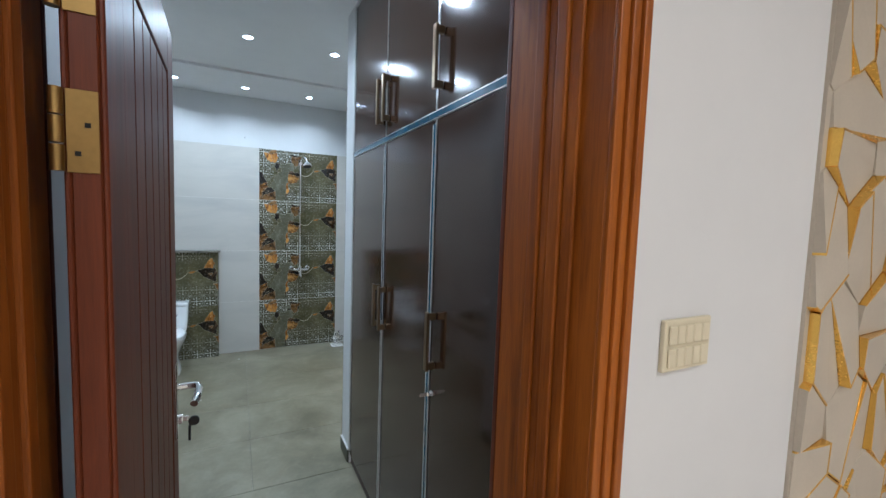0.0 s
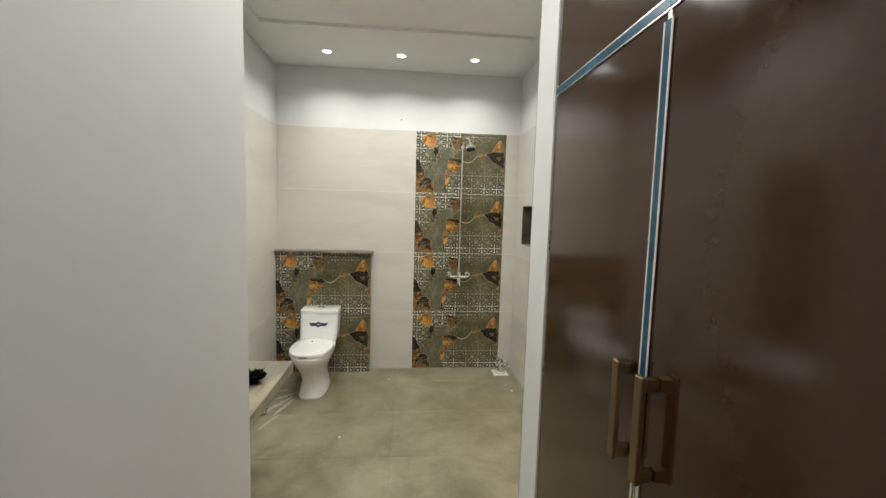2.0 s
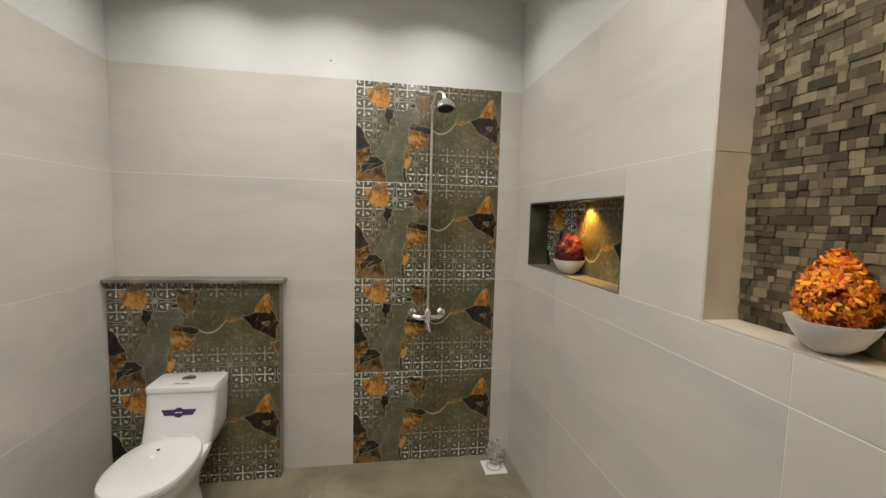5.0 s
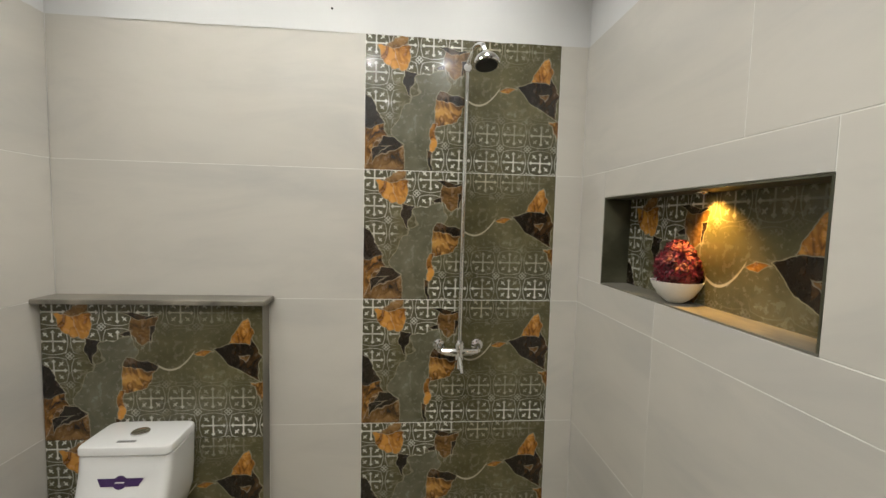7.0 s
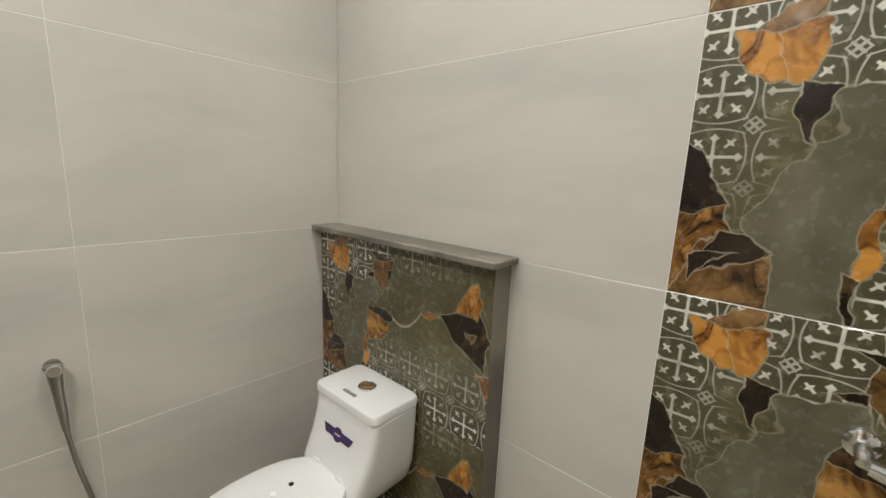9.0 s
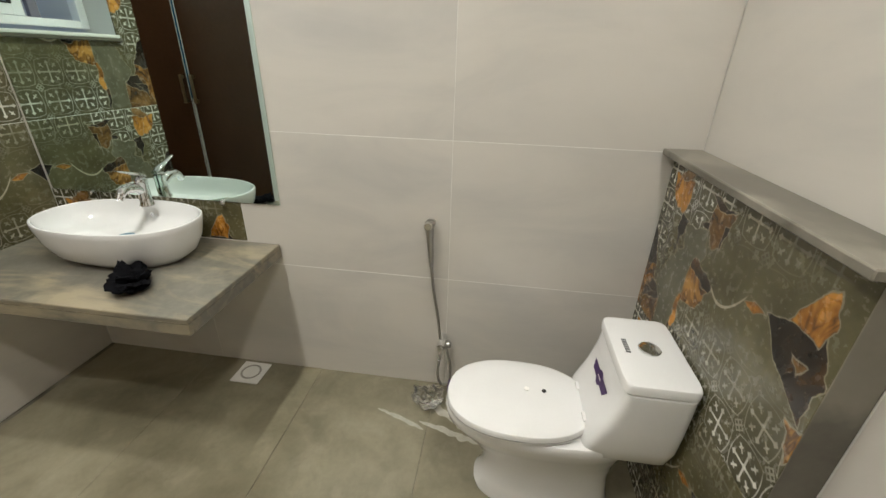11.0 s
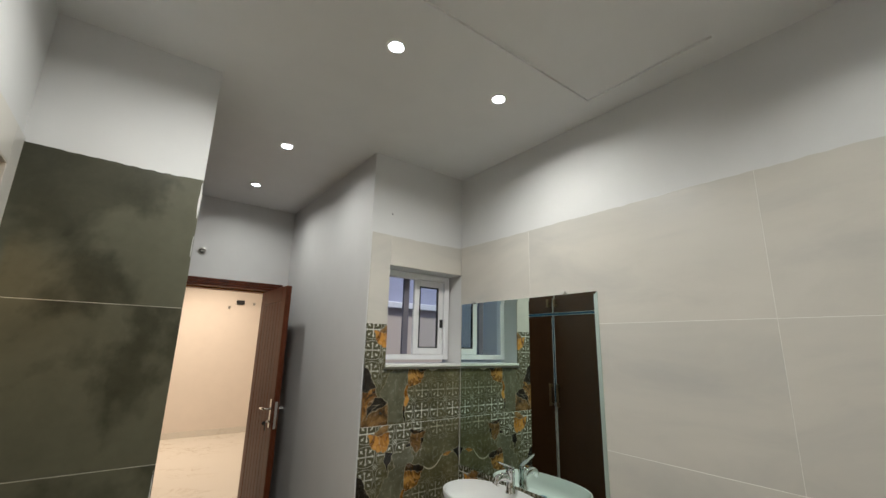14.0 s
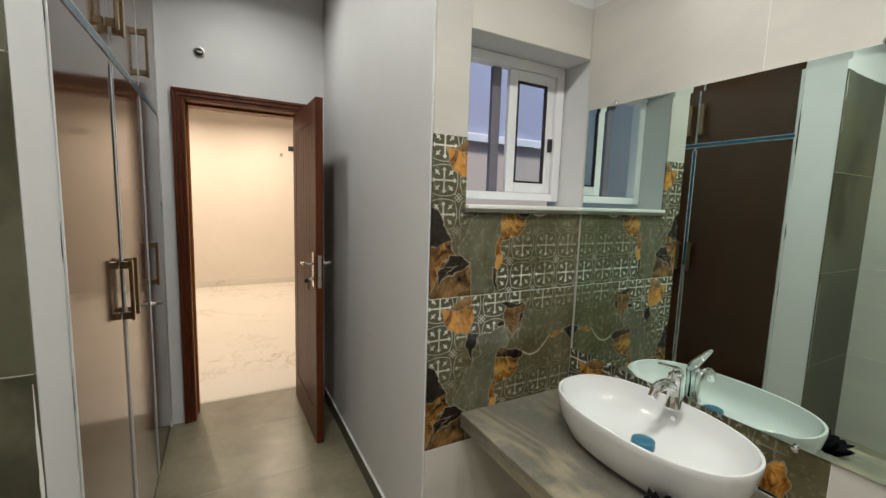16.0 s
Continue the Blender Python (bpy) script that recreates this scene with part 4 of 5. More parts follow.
# downlights
first = None
for x, y in DOWNLIGHTS:
    low = CEILING - (0.012 if y > 4.28 else 0.0)
    if first is None:
        first = thing("downlight", pose(x, y, low), "small round recessed white ceiling downlight, lit", "ceiling light", "ceiling downlights")
        part("trim", lathe(bmesh.new(), [(0.045, 0.0), (0.045, -0.004), (0.036, -0.007), (0.032, -0.003)], 28), PLASTIC, first, "", True)
        part("lens", lathe(bmesh.new(), [(0.031, -0.001), (0.031, -0.004), (0.0, -0.0045)], 24), GLOW, first, "glowing lens", True)
    else:
        copy_thing(first, pose(x, y, low))
for x, y, z in ((1.525, 4.47, N1[3] - 0.0065), (1.505, 3.06, N2[3] - 0.0065)):
    small = thing("niche_light", pose(x, y, z), "tiny warm recessed spotlight in the niche top", "spotlight", "niche spotlights")
    part("trim", lathe(bmesh.new(), [(0.022, 0.0), (0.021, -0.003), (0.016, -0.005), (0.015, -0.001)], 20), CHROME, small, "", True)
    part("lens", lathe(bmesh.new(), [(0.0145, 0.0), (0.0145, -0.0025), (0.0, -0.003)], 16), WARM_GLOW, small, "glowing lens", True)

# ---- flowers in bowls ----
def flower_bowl(name, m, label, petals, filler, radius, height, count, star, taper):
    rng = random.Random(5)
    middle = 0.04 + height * 0.32
    ob = thing(name, m, label, "flower bowl")
    bowl = [(0.026, 0.0), (0.03, 0.003), (radius * 0.70, 0.02), (radius * 0.97, 0.053), (radius * 1.06, 0.070), (radius * 1.02, 0.070), (radius * 0.7, 0.03), (0.0, 0.025)]
    part("bowl", lathe(bmesh.new(), bowl, 32), PLASTIC, ob, "white glazed bowl", True)
    bm = bmesh.new()
    for k in range(count):
        a, c = rng.uniform(0, 2 * math.pi), rng.uniform(-0.55, 1)
        out = Vector((math.cos(a) * math.sqrt(1 - c * c), math.sin(a) * math.sqrt(1 - c * c), c))
        r = rng.uniform(0.80, 1.08)
        r *= 1 - taper * max(0.0, out.z) ** 2
        centre = Vector((out.x * radius * 0.84 * r, out.y * radius * 0.84 * r, middle + out.z * (height - middle) * (0.95 + 0.1 * (k % 7) / 7) * (1 if out.z > 0 else 0.6)))
        turn = out.to_track_quat("Z", "Y").to_matrix()
        size, n = rng.uniform(0.75, 1.25) * star, 5
        for i in range(n):
            b = 2 * math.pi * i / n + a
            tip = Vector((math.cos(b) * size, math.sin(b) * size, size * rng.uniform(0.15, 0.6)))
            side = Vector((-math.sin(b), math.cos(b), 0)) * size * 0.24
            mid = tip * 0.55 + Vector((0, 0, -size * 0.05))
            vs = [bm.verts.new(centre + turn @ p) for p in (Vector((0, 0, 0)), mid + side, tip, mid - side)]
            bm.faces.new(vs)
    part("petals", bm, petals, ob, "many small star-shaped cloth petals")
    bm = bmesh.new()
    bmesh.ops.create_icosphere(bm, subdivisions=4, radius=1)
    for v in bm.verts:
        k = 0.78 + 0.12 * noise.noise(v.co * 5) + 0.1 * noise.noise(v.co * 13)
        narrow = 1 - taper * max(0.0, v.co.z) ** 2
        v.co = Vector((v.co.x * radius * k * narrow, v.co.y * radius * k * narrow, middle + v.co.z * (height - middle if v.co.z > 0 else middle - 0.03) * k))
    part("foliage", bm, filler, ob, "dense dark inner foliage")
    return ob


flower_bowl("flower_bowl", pose(1.508, 4.54, N1[2] + 0.0065), "white bowl of deep red artificial flowers in the niche", RED, leaf_material("dark_red_leaf", (0.02, 0.001, 0.002), (0.09, 0.003, 0.006)), 0.074, 0.2, 460, 0.0155, 0.12)
flower_bowl("flower_bowl", pose(1.508, 3.335, N2[2] + 0.0065), "white bowl of orange artificial flowers in the tall niche", ORANGE, RUST, 0.076, 0.215, 400, 0.0155, 0.48)

# ---- built-in cabinets ----
def handle(parent, y, z, length=0.215):
    """A square bronze D handle on a cabinet door's face."""
    bm = boxed((-0.026, 0.0, y - 0.010, y + 0.010, z, z + 0.026), (-0.026, 0.0, y - 0.010, y + 0.010, z + length - 0.026, z + length), bevel=0.0015)
    box(bm, -0.038, -0.0262, y - 0.013, y + 0.013, z - 0.004, z + length + 0.004, bevel=0.002)
    return part("handle", bm, BRONZE, parent, "square bronze pull handle")


SEAMS = (0.672, 1.298, 1.880, 2.498)
for k, (a, b) in enumerate(zip(SEAMS, SEAMS[1:])):
    unit = thing("cabinet_unit", pose(CABINET, 0, 0), "tall glossy dark brown built-in cupboard with upper and lower door", "cupboard", "corridor cupboards")
    part("body", boxed((0.024, 0.59, a + 0.001, b - 0.001, 0.0, 2.93)), CARCASS, unit)
    part("plinth", boxed((0.012, 0.0235, a + 0.001, b - 0.001, 0.0, 0.058)), CARCASS, unit)
    for low, high, hz in ((0.062, 2.018, 1.085), (2.052, 2.925, 2.115)):
        door = part("door", boxed((0.003, 0.0215, a + 0.006, b - 0.006, low, high), bevel=0.002), LAMINATE, unit)
        hy = b - 0.045 if k != 2 else a + 0.045
        handle(door, hy, hz)
        if k == 0 and low < 1:
            lock = part("lock", lathe(bmesh.new(), [(0.013, 0), (0.013, 0.006), (0.009, 0.012), (0.009, 0.02)], 16, pose(0.003, b - 0.035, 0.985, 0, -90)), CHROME, door, "chrome cam lock", True)
            part("key", boxed((-0.05, -0.016, b - 0.037, b - 0.033, 0.978, 0.992), bevel=0.001), CHROME, lock)
        part("edge_trim", boxed((0.0005, 0.0225, a + 0.0015, a + 0.0055, low, high)), STEEL, door, "bright aluminium edge strip")
        part("edge_trim", boxed((0.0005, 0.0225, b - 0.0055, b - 0.0015, low, high)), STEEL, door, "bright aluminium edge strip")
    part("joint_trim", boxed((0.0005, 0.022, a + 0.001, b - 0.001, 2.020, 2.0235)), STEEL, unit, "bright aluminium edge strip")
    part("joint_trim", boxed((0.0005, 0.022, a + 0.001, b - 0.001, 2.0465, 2.050)), STEEL, unit, "bright aluminium edge strip")
    part("film_strip", boxed((-0.0005, 0.018, a + 0.001, b - 0.001, 2.0245, 2.0455)), FILM, unit, "blue protective film")
    if k == 1:
        part("film_strip", boxed((-0.0015, 0.0004, a - 0.004, a + 0.016, 0.1, 2.0)), FILM, unit, "wide blue protective film")
        part("edge_trim", boxed((-0.0022, 0.0004, a - 0.009, a - 0.0045, 0.1, 2.0)), PAINT, unit, "white tape edge")
        part("edge_trim", boxed((-0.0022, 0.0004, a + 0.0165, a + 0.021, 0.1, 2.0)), PAINT, unit, "white tape edge")
    if k == 2:
        part("film_strip", boxed((-0.0015, 0.0004, a - 0.010, a + 0.010, 1.12, 2.0)), FILM, unit, "wide blue protective film")
        part("edge_trim", boxed((-0.0022, 0.0004, a - 0.014, a - 0.0105, 0.1, 2.0)), PAINT, unit, "white tape edge")
        part("edge_trim", boxed((-0.0022, 0.0004, a + 0.0105, a + 0.014, 0.1, 2.0)), PAINT, unit, "white tape edge")
part_top = tagged(link("trim", boxed((CABINET + 0.001, 1.459, 0.6401, 2.4995, 2.932, CEILING - 0.0005)), PAINT), "white plaster strip above the cupboards", "trim", kind="structure")
part_side = tagged(link("trim", boxed((CABINET + 0.001, 1.459, 0.6403, 0.6705, 0, 2.931)), PAINT), "white plaster strip beside the cupboards", "trim", kind="structure")

# ---- door frame and door ----
frame_ob = thing("door_frame", pose(0, 0, 0), "moulded red-brown varnished wooden door frame", "door frame", kind="structure")
IN0, IN1, TOP = -0.032, 0.718, 2.143
part("lining", boxed((DX0 + 0.0005, IN0, BED_Y, 0.6395, 0, TOP), bevel=0.002), FRAME_WOOD, frame_ob)
part("lining", boxed((IN1, DX1 - 0.0005, BED_Y, 0.6395, 0, TOP), bevel=0.002), FRAME_WOOD, frame_ob)
part("head_lining", boxed((DX0 + 0.0005, DX1 - 0.0005, BED_Y, 0.6395, TOP + 0.0005, DZ - 0.0005), bevel=0.002), FRAME_WOOD, frame_ob)
for near, out in ((IN1, -1), (IN0, 1)):
    bm = bmesh.new()
    for a, b, proud in ((0.43, 0.4595, 0.008), (0.46, 0.4895, 0.013), (0.49, 0.5145, 0.009), (0.515, 0.545, 0.014)):
        box(bm, *sorted((near + out * 0.0003, near + out * proud)), a, b, 0, TOP - 0.001, bevel=0.0055, segments=3)
    part("stop", bm, FRAME_WOOD, frame_ob)
part("head_stop", boxed((IN0 + 0.0145, IN1 - 0.0145, 0.43, 0.545, TOP - 0.014, TOP - 0.0003), bevel=0.004, segments=2), FRAME_WOOD, frame_ob)
BIG = ((0.0, 0.020, 0.016), (0.0205, 0.045, 0.022), (0.0455, 0.066, 0.028))
THIN = ((0.0, 0.020, 0.010), (0.0205, 0.038, 0.016), (0.0385, 0.056, 0.022))
# bathroom-side mouldings take the shaded copy of the frame wood
for side, y, steps in ((1, 0.64, BIG), (-1, BED_Y, THIN)):
    reach = steps[-1][1]
    for edge, out in ((IN1, 1), (IN0, -1)):
        bm = bmesh.new()
        for a, b, p in steps:
            xs = sorted((edge + out * a, edge + out * b))
            ys = sorted((y, y + side * p))
            box(bm, *xs, *ys, 0, TOP + a - 0.0003, bevel=0.003, segments=2)
        part("architrave", bm, SHADED_FRAME if side > 0 else FRAME_WOOD, frame_ob)
    bm = bmesh.new()
    for a, b, p in steps:
        ys = sorted((y, y + side * p))
        box(bm, IN0 - b, IN1 + b, *ys, TOP + a, TOP + b, bevel=0.003, segments=2)
    part("head_architrave", bm, SHADED_FRAME if side > 0 else FRAME_WOOD, frame_ob)

door = thing("door_1", pose(0.009, 0.556, 0.008, 0, 0, 1.3), "dark brown grooved wooden door standing open, with chrome lever handle and key", "door", kind="structure")
W, H = 0.73, 2.122
part("leaf", boxed((0.007, 0.037, 0.0, W, 0.0, H), bevel=0.002), DOOR_WOOD, door)
for x0, x1 in ((0.0372, 0.044), (0.0, 0.0068)):
    part("stile", boxed((x0, x1, 0.0005, 0.105, 0.0005, H - 0.0005), bevel=0.002), DOOR_WOOD, door)
    part("stile", boxed((x0, x1, W - 0.105, W - 0.0005, 0.0005, H - 0.0005), bevel=0.002), DOOR_WOOD, door)
    part("rail", boxed((x0, x1, 0.1055, W - 0.1055, H - 0.125, H - 0.0005), bevel=0.002), DOOR_WOOD, door)
    part("rail", boxed((x0, x1, 0.1055, W - 0.1055, 0.0005, 0.20), bevel=0.002), DOOR_WOOD, door)
    step = (W - 0.222) / 6
    for k in range(6):
        ya = 0.111 + k * step
        part("plank", boxed((x0, x1 - 0.002 if x0 > 0.02 else x1, ya + 0.0025, ya + step - 0.0025, 0.206, H - 0.131), bevel=0.002), DOOR_WOOD, door)
for sx, x in ((1, 0.044), (-1, 0.0)):
    plate = part("handle_plate", boxed((x, x + sx * 0.006, W - 0.078, W - 0.036, 1.00, 1.215) if sx > 0 else (x - 0.006, x, W - 0.078, W - 0.036, 1.00, 1.215), bevel=0.002), CHROME, door, "chrome lock plate")
    part("lever", tube(bmesh.new(), smooth_path([(x, W - 0.057, 1.145), (x + sx * 0.045, W - 0.057, 1.145), (x + sx * 0.058, W - 0.075, 1.145), (x + sx * 0.058, W - 0.13, 1.141), (x + sx * 0.052, W - 0.165, 1.135)]), 0.0095, 12), CHROME, plate, "chrome lever", True)
    part("cylinder", lathe(bmesh.new(), [(0.013, 0), (0.013, 0.012), (0.0, 0.013)], 16, pose(x + sx * 0.004, W - 0.057, 1.05, 0, 90 * sx)), CHROME, plate, "", True)
key = part("key", boxed((0.058, 0.075, W - 0.059, W - 0.055, 1.043, 1.057), bevel=0.001), CHROME, door)
part("key_head", lathe(bmesh.new(), [(0.0, -0.003), (0.014, -0.003), (0.014, 0.003), (0.0, 0.003)], 14, pose(0.088, W - 0.057, 1.04, 90)), RUBBER, key, "black key head", True)
part("hanging_key", boxed((0.074, 0.080, W - 0.064, W - 0.05, 0.985, 1.03), bevel=0.002), RUBBER, key, "second black key")
part("lock_face", boxed((0.012, 0.032, W - 0.0004, W + 0.0012, 1.0, 1.2)), STEEL, door, "steel lock face plate")
for z in (0.22, 1.685, 1.875):
    hinge = part("hinge", boxed((0.004, 0.036, -0.0022, -0.0002, z, z + 0.1), bevel=0.0005), BRASS, door, "brass butt hinge")
    top = 0.1 / 3
    for k in range(3):
        part("knuckle", lathe(bmesh.new(), [(0.0075, z + top * k + 0.001), (0.0075, z + top * (k + 1) - 0.001)], 12, pose(-0.004, -0.005, 0)), BRASS, hinge, "", True)
    part("screws", boxed((0.012, 0.018, -0.0032, -0.0023, z + 0.02, z + 0.026), (0.022, 0.028, -0.0032, -0.0023, z + 0.055, z + 0.061)), HOLE, hinge, "dark screw heads")

# cable outlet over the door
outlet = thing("cable_outlet", on_wall((0, -1, 0), (0.625, 0.64, 2.445)), "round metal cable outlet with loose wires above the door", "cable outlet")
part("ring", lathe(bmesh.new(), [(0.032, 0), (0.032, 0.006), (0.024, 0.008), (0.022, 0.001)], 20, pose(0, 0, 0, 90)), DULL, outlet, "", True)
part("hole", lathe(bmesh.new(), [(0.0225, 0.0), (0.0225, 0.002), (0.0, 0.002)], 18, pose(0, 0, 0, 90)), HOLE, outlet)
for k in range(3):
    part("wire", tube(bmesh.new(), smooth_path([(0.008 * (k - 1), 0.0, 0.0), (0.012 * (k - 1), -0.02, 0.004), (0.01 * (k - 1) + 0.006, -0.03, -0.01)]), 0.0028, 6), PLASTIC, outlet, "", True)
for wall_m, u, z in ((on_wall((0, 1, 0), (0, NORTH + BACK, 0)), 0.27, 2.50), (on_wall((0, -1, 0), (0, WINDOW_WALL - BACK, 0)), 0.30, 2.545)):
    spot = thing("wall_hole", wall_m @ pose(u, 0, z), "tiny dark screw hole in the painted wall", "screw hole")
    part("hole", lathe(bmesh.new(), [(0.005, 0.0), (0.005, 0.0015), (0.0, 0.0015)], 10, pose(0, 0, 0, 90)), HOLE, spot)

# ---- bedroom ----
skirt = tagged(link("baseboard", boxed((-2.399, 3.599, -4.0495, -4.037, 0, 0.1), bevel=0.002), MARBLE), "cream marble skirting", "baseboard", kind="structure")
switch = thing("switch_plate", on_wall((0, 1, 0), (0.945, BED_Y, 1.435)), "cream plastic switch plate with two rows of rockers", "switch")
part("plate", boxed((-0.068, 0.068, -0.010, 0, -0.048, 0.048), bevel=0.003, segments=2), SWITCH, switch)
for i in range(5):
    for j in range(2):
        part("rocker", boxed((-0.058 + i * 0.0235, -0.0365 + i * 0.0235, -0.0145, -0.0102, -0.040 + j * 0.042, -0.004 + j * 0.042), bevel=0.002), SWITCH, switch)
for x, z in ((-0.60, 2.40), (-0.41, 2.29), (-0.85, 2.385)):
    plug = thing("wall_socket" if x == -0.60 else "wall_bracket", on_wall((0, -1, 0), (x, -4.05, z)), "small dark fitting on the bedroom wall", "wall fitting")
    part("plate", boxed((-0.07, 0.07, -0.03, 0, -0.04, 0.04) if x == -0.60 else (-0.018, 0.018, -0.04, 0, -0.022, 0.022), bevel=0.004), RUBBER if x == -0.60 else DULL, plug)
panel = thing("wall_panel", on_wall((0, 1, 0), (1.39, BED_Y, 0)), "cream sculpted wall cladding of tilted pentagons edged in gold", "wall cladding")
part("backing", boxed((0.0, 1.9, -0.008, 0, 0.0, 2.90)), PANEL, panel)
rng = random.Random(11)
w, h = 0.26, 0.34
for j in range(11):
    for i in range(4):
        cx, cz = (i + 0.5 * (j % 2)) * w + 0.02, 0.1 + j * h * 0.75
        hexa = [Vector((cx + w / 2 * sx, 0, cz + h * sz)) for sx, sz in ((0, 0.5), (1, 0.25), (1, -0.25), (0, -0.5), (-1, -0.25), (-1, 0.25))]
        k = (i * 2 + j) % 3
        m1, m2 = (hexa[k] + hexa[k + 1]) / 2, (hexa[(k + 3) % 6] + hexa[(k + 4) % 6]) / 2
        for piece in ([m1, *[hexa[(k + 1 + q) % 6] for q in range(3)], m2], [m2, *[hexa[(k + 4 + q) % 6] for q in range(3)], m1]):
            cut = []
            for a, b in zip(piece, piece[1:] + piece[:1]):
                if a.x >= 0.002:
                    cut.append(a)
                if (a.x < 0.002) != (b.x < 0.002):
                    cut.append(a.lerp(b, (0.002 - a.x) / (b.x - a.x)))
            piece = cut
            if len(piece) < 3 or max(p.z for p in piece) > 2.88 or max(p.x for p in piece) > 0.9:
                continue
            n = len(piece)
            c = sum(piece, Vector()) / n
            slope = rng.uniform(0, 2 * math.pi)
            tilt = (math.cos(slope) * 0.11, math.sin(slope) * 0.11)
            base = [c + (p - c) * 0.985 + Vector((0, -0.0082, 0)) for p in piece]
            top = [c + (p - c) * 0.975 + Vector((0, -max(0.010, 0.018 + (p.x - c.x) * tilt[0] + (p.z - c.z) * tilt[1]), 0)) for p in piece]
            slab = part("pentagon", rings(bmesh.new(), [base, top]), PANEL, panel)
            for q in range(n):
                if base[q].y - top[q].y + base[(q + 1) % n].y - top[(q + 1) % n].y < 0.022 or max(base[q].x, base[(q + 1) % n].x) < 0.01:
                    continue
                face = [base[q], base[(q + 1) % n], top[(q + 1) % n] + Vector((0, -0.0012, 0)), top[q] + Vector((0, -0.0012, 0))]
                out = ((face[0] + face[1]) / 2 - c)
                out = Vector((out.x, 0, out.z)).normalized() * 0.0015
                part("gold_edge", rings(bmesh.new(), [[p - out * 2 for p in face], [p + out for p in face]]), GOLD, slab, "gold edge facing")

# ---- tiles of floor and walls ----
def floor_tiles(xs, ys):
    for xa, xb in zip(xs, xs[1:]):
        for ya, yb in zip(ys, ys[1:]):
            ob = new("floor_tile", tile_mesh(xb - xa - 0.0014, yb - ya - 0.0014, 0.01, FLOOR))
            ob.parent = floor
            ob.matrix_world = Matrix(((1, 0, 0, xa + 0.0011), (0, 0, 1, yb - 0.0011), (0, -1, 0, 0), (0, 0, 0, 1)))


floor_tiles((CORRIDOR - 0.03, CABINET + 0.12), (0.372, 0.875, 1.475, 2.45))
floor_tiles((WEST - 0.02, 0.27, EAST + 0.02), (2.452, 3.06, 3.66, 4.26, 4.86, NORTH + 0.02))

north = on_wall((0, 1, 0), (0, NORTH, 0))
ROWS = (0.0, 0.6, 1.2, 1.8, 2.4)
for za, zb in zip(ROWS, ROWS[1:]):
    if za >= 1.2:
        tile_on(wall_north, north, WEST, 0.419, za, zb, TILE)
    else:
        tile_on(wall_north, north, -0.002, 0.419, za, zb, TILE)
    tile_on(wall_north, north, 0.419, 1.32, za, zb, PRINT, "printed_tile", 0.0095)
    tile_on(wall_north, north, 1.32, EAST, za, zb, TILE)
    # west wall: joints run through all rows
    west = on_wall((-1, 0, 0), (WEST, 0, 0))
    for ya, yb in ((WINDOW_WALL, 3.10), (3.10, 4.30), (4.30, NORTH)):
        if za == 0.6 and ya < 3.2:
            for pa, pb, qa, qb, mat in ((WINDOW_WALL, 3.375, 0.703, 0.888, PRINT), (3.375, 4.30, 0.6, 1.2, TILE), (WINDOW_WALL, 3.375, 0.888, 1.2, TILE), (WINDOW_WALL, 3.375, 0.6, 0.703, TILE)):
                if ya < 3:
                    tile_on(wall_west, west, pa, pb, qa, qb, mat, "printed_tile" if mat is PRINT else "tile")
            continue
        tile_on(wall_west, west, ya, yb, za, zb, TILE)

# the low wall's printed front
low = on_wall((0, 1, 0), (0, 5.096, 0))
for za, zb in ((0.0, 0.59), (0.59, 1.19)):
    tile_on(ledge, low, WEST + 0.003, -0.0035, za, zb, PRINT, "printed_tile")

# window wall: cream below, printed splashback, cream above
south = on_wall((0, -1, 0), (0, WINDOW_WALL, 0))
tile_on(wall_south, south, 0.155, 0.91, 0.0, 0.573, TILE)
tile_on(wall_south, south, 0.155, 0.91, 0.573, 1.185, PRINT, "printed_tile")
cut = part("printed_tile", boxed((0, 0.1445, 0, BACK, -0.611, 0), (0.1445, 0.754, 0, BACK, -0.611, -0.264)), PRINT, wall_south)
cut.matrix_world = south @ Matrix.Translation((0.156, 0, 1.797))
for ua, ub, za, zb in ((0.155, 0.30, 1.797, 2.395), (0.30, 0.91, 2.187, 2.395)):
    tile_on(wall_south, south, ua, ub, za, zb, TILE)

# east wall round the niches, and the reveals
east = on_wall((1, 0, 0), (EAST, 0, 0))


def east_tile(ya, yb, za, zb):
    tile_on(wall_east, east, -yb, -ya, za, zb, TILE)


for ya, yb in ((2.692, 3.36), (3.36, 4.56), (4.56, NORTH)):
    east_tile(ya, yb, 0.0, 0.6), east_tile(ya, yb, 0.6, 1.2), east_tile(ya, yb, 1.2, N1[2])
east_tile(N1[1], NORTH, N1[2], 1.8), east_tile(N1[0], N1[1], N1[3], 1.8), east_tile(N2[1], N1[0], N1[2], 1.8)
east_tile(2.692, N2[0], N1[2], 1.8)
east_tile(4.24, NORTH, 1.8, 2.4), east_tile(N2[1], 4.24, 1.8, 2.4), east_tile(2.692, N2[0], 1.8, 2.4), east_tile(N2[0], N2[1], N2[3], 2.4)
tile_on(wall_east, on_wall((1, 0, 0), (DEEP, 0, 0)), -N1[1], -N1[0], N1[2], N1[3], PRINT, "printed_tile")
reveal = 0.006
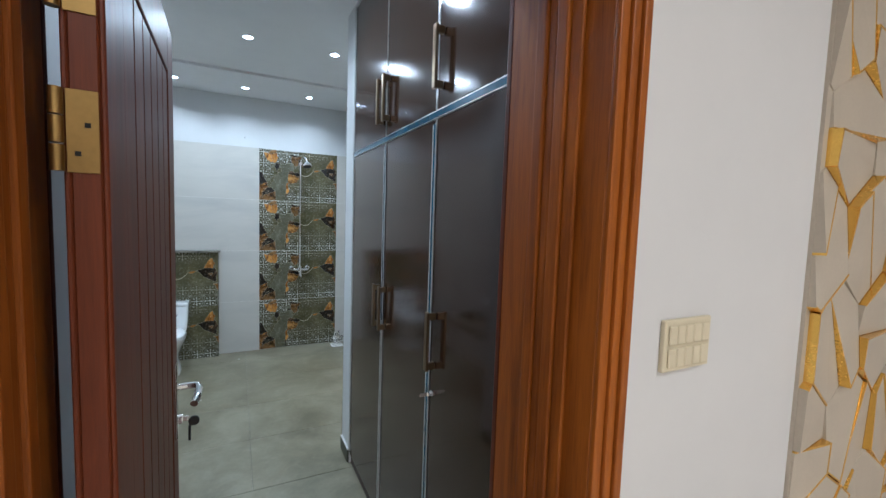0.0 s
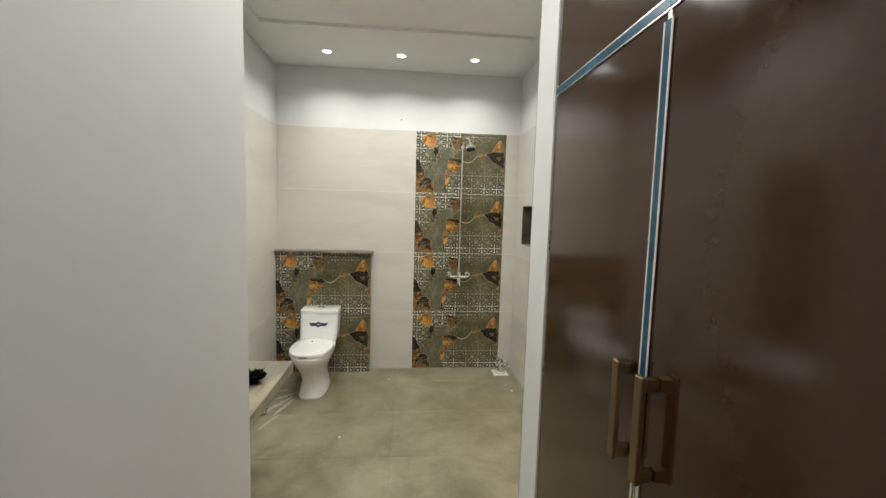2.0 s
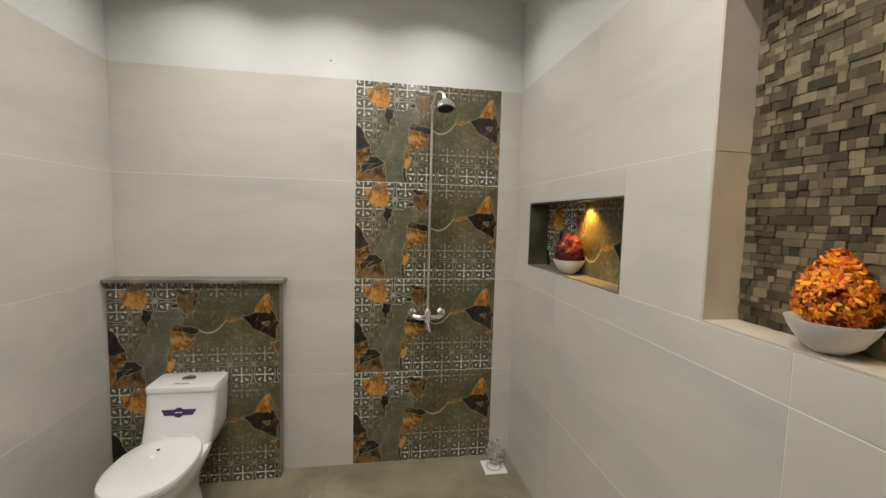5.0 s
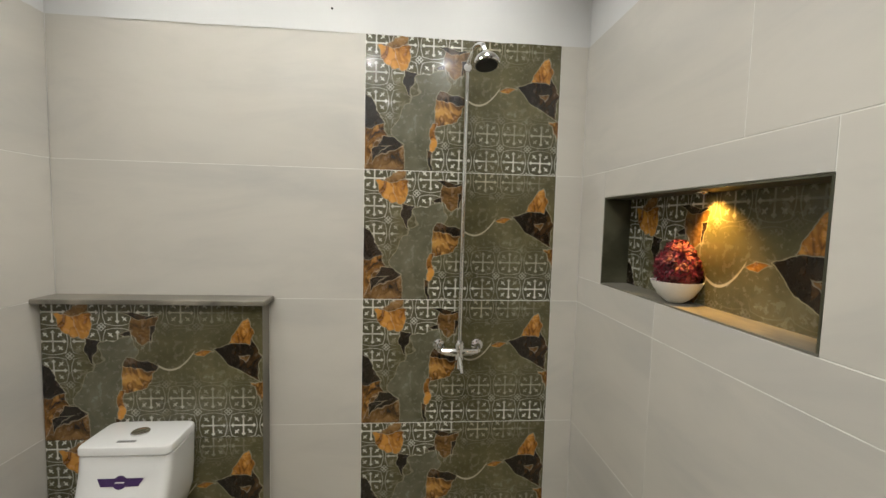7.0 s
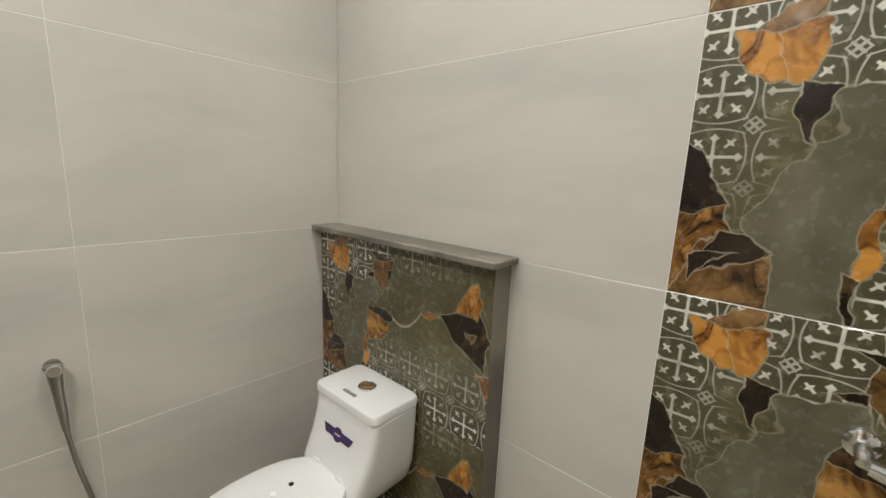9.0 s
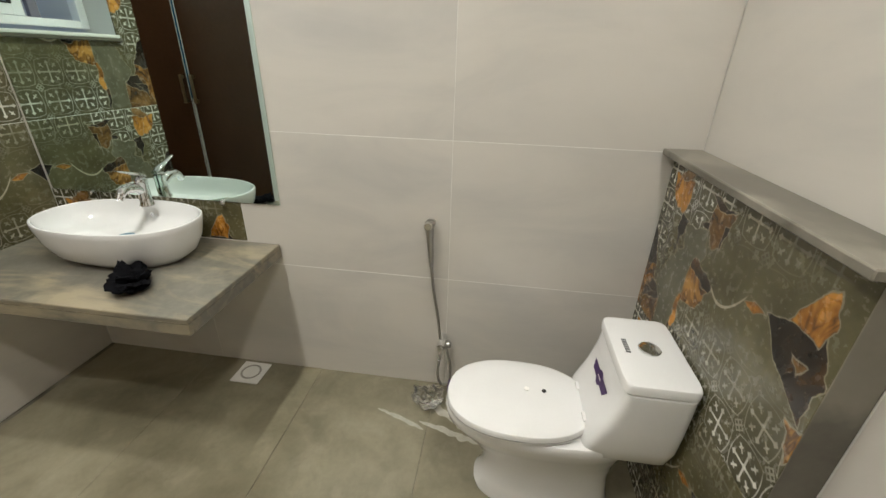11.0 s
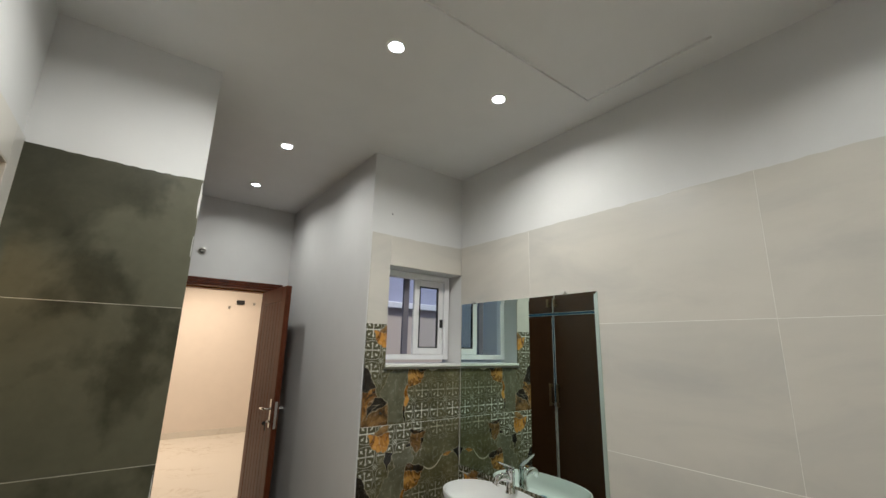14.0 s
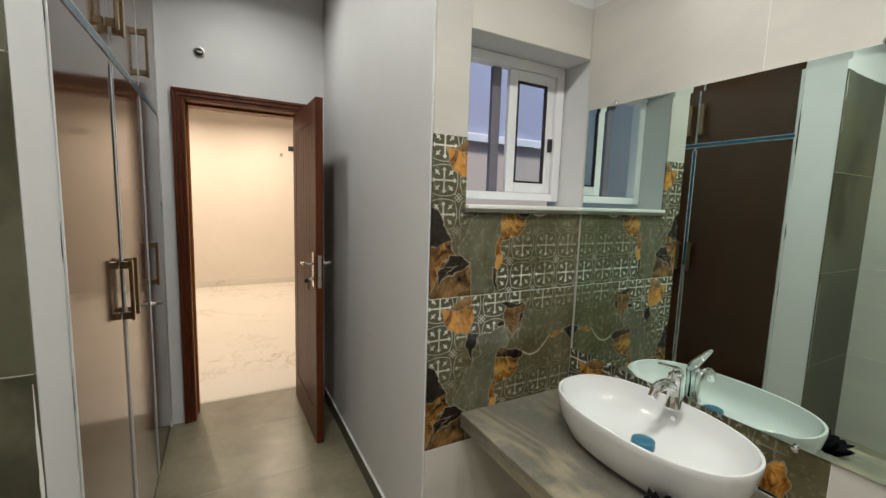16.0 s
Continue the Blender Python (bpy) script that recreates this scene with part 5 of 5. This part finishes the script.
for n, mat, low_mat in ((N1, SLATE, SLAB), (N2, BEIGE, BEIGE)):
    part("reveal_tile", boxed((EAST + 0.0005, DEEP, n[0], n[0] + reveal, n[2] + 0.0065, n[3] - 0.0065)), mat, wall_east)
    mid = 1.79 if n is N2 else n[3] - 0.0065
    part("reveal_tile", boxed((EAST + 0.0005, DEEP, n[1] - reveal, n[1], n[2] + 0.0065, mid)), mat, wall_east)
    if n is N2:
        part("reveal_tile", boxed((EAST + 0.0005, DEEP, n[1] - reveal, n[1], mid + 0.002, n[3] - 0.0065)), mat, wall_east)
    part("reveal_tile", boxed((EAST + 0.0005, DEEP, n[0], n[1], n[2] + 0.0003, n[2] + 0.006)), low_mat, wall_east)
    part("reveal_tile", boxed((EAST + 0.0005, DEEP, n[0], n[1], n[3] - 0.006, n[3] - 0.0003)), mat, wall_east)
pn = on_wall((0, -1, 0), (0, PILLAR, 0))
for za, zb in ((0.0, 0.6), (0.6, 1.19), (1.19, 1.80), (1.80, 2.385)):
    tile_on(pillar, pn, -EAST, -0.8552, za, zb, SLATE)

# split stones at the back of the tall niche
rng = random.Random(4)
bm_rest, count = bmesh.new(), 0
stones = []
for k in range(6):
    bm = bmesh.new()
    box(bm, 0, 1, 0, 1, 0, 1, bevel=0.05)
    for v in bm.verts:
        v.co += Vector([rng.uniform(-0.035, 0.035) for _ in range(3)])
    mesh = bpy.data.meshes.new("stone")
    bm.to_mesh(mesh)
    bm.free()
    mesh.materials.append(STONE)
    stones.append(mesh)
z = N2[2] + 0.0065
while z < N2[3] - 0.012:
    hh = min(rng.choice((0.016, 0.020, 0.024)), N2[3] - 0.0065 - z)
    y = N2[1] - reveal
    while y > N2[0] + 0.012:
        ww = min(rng.choice((0.018, 0.024, 0.030, 0.040)), y - N2[0] - reveal)
        proud = rng.uniform(0.001, 0.007)
        m = Matrix.Translation((DEEP - proud, y - ww, z)) @ Matrix.Diagonal((0.022, ww - 0.0004, hh - 0.0004, 1))
        if y > 3.3 and count < 300:
            ob = new("stone", stones[rng.randrange(6)])
            ob.parent = wall_east
            ob.matrix_world = m
            count += 1
        else:
            box(bm_rest, 0, 1, 0, 1, 0, 1, m=m)
        y -= ww
    z += hh
rest = part("stones", bm_rest, STONE, wall_east)
rest["kind"] = "stuff"
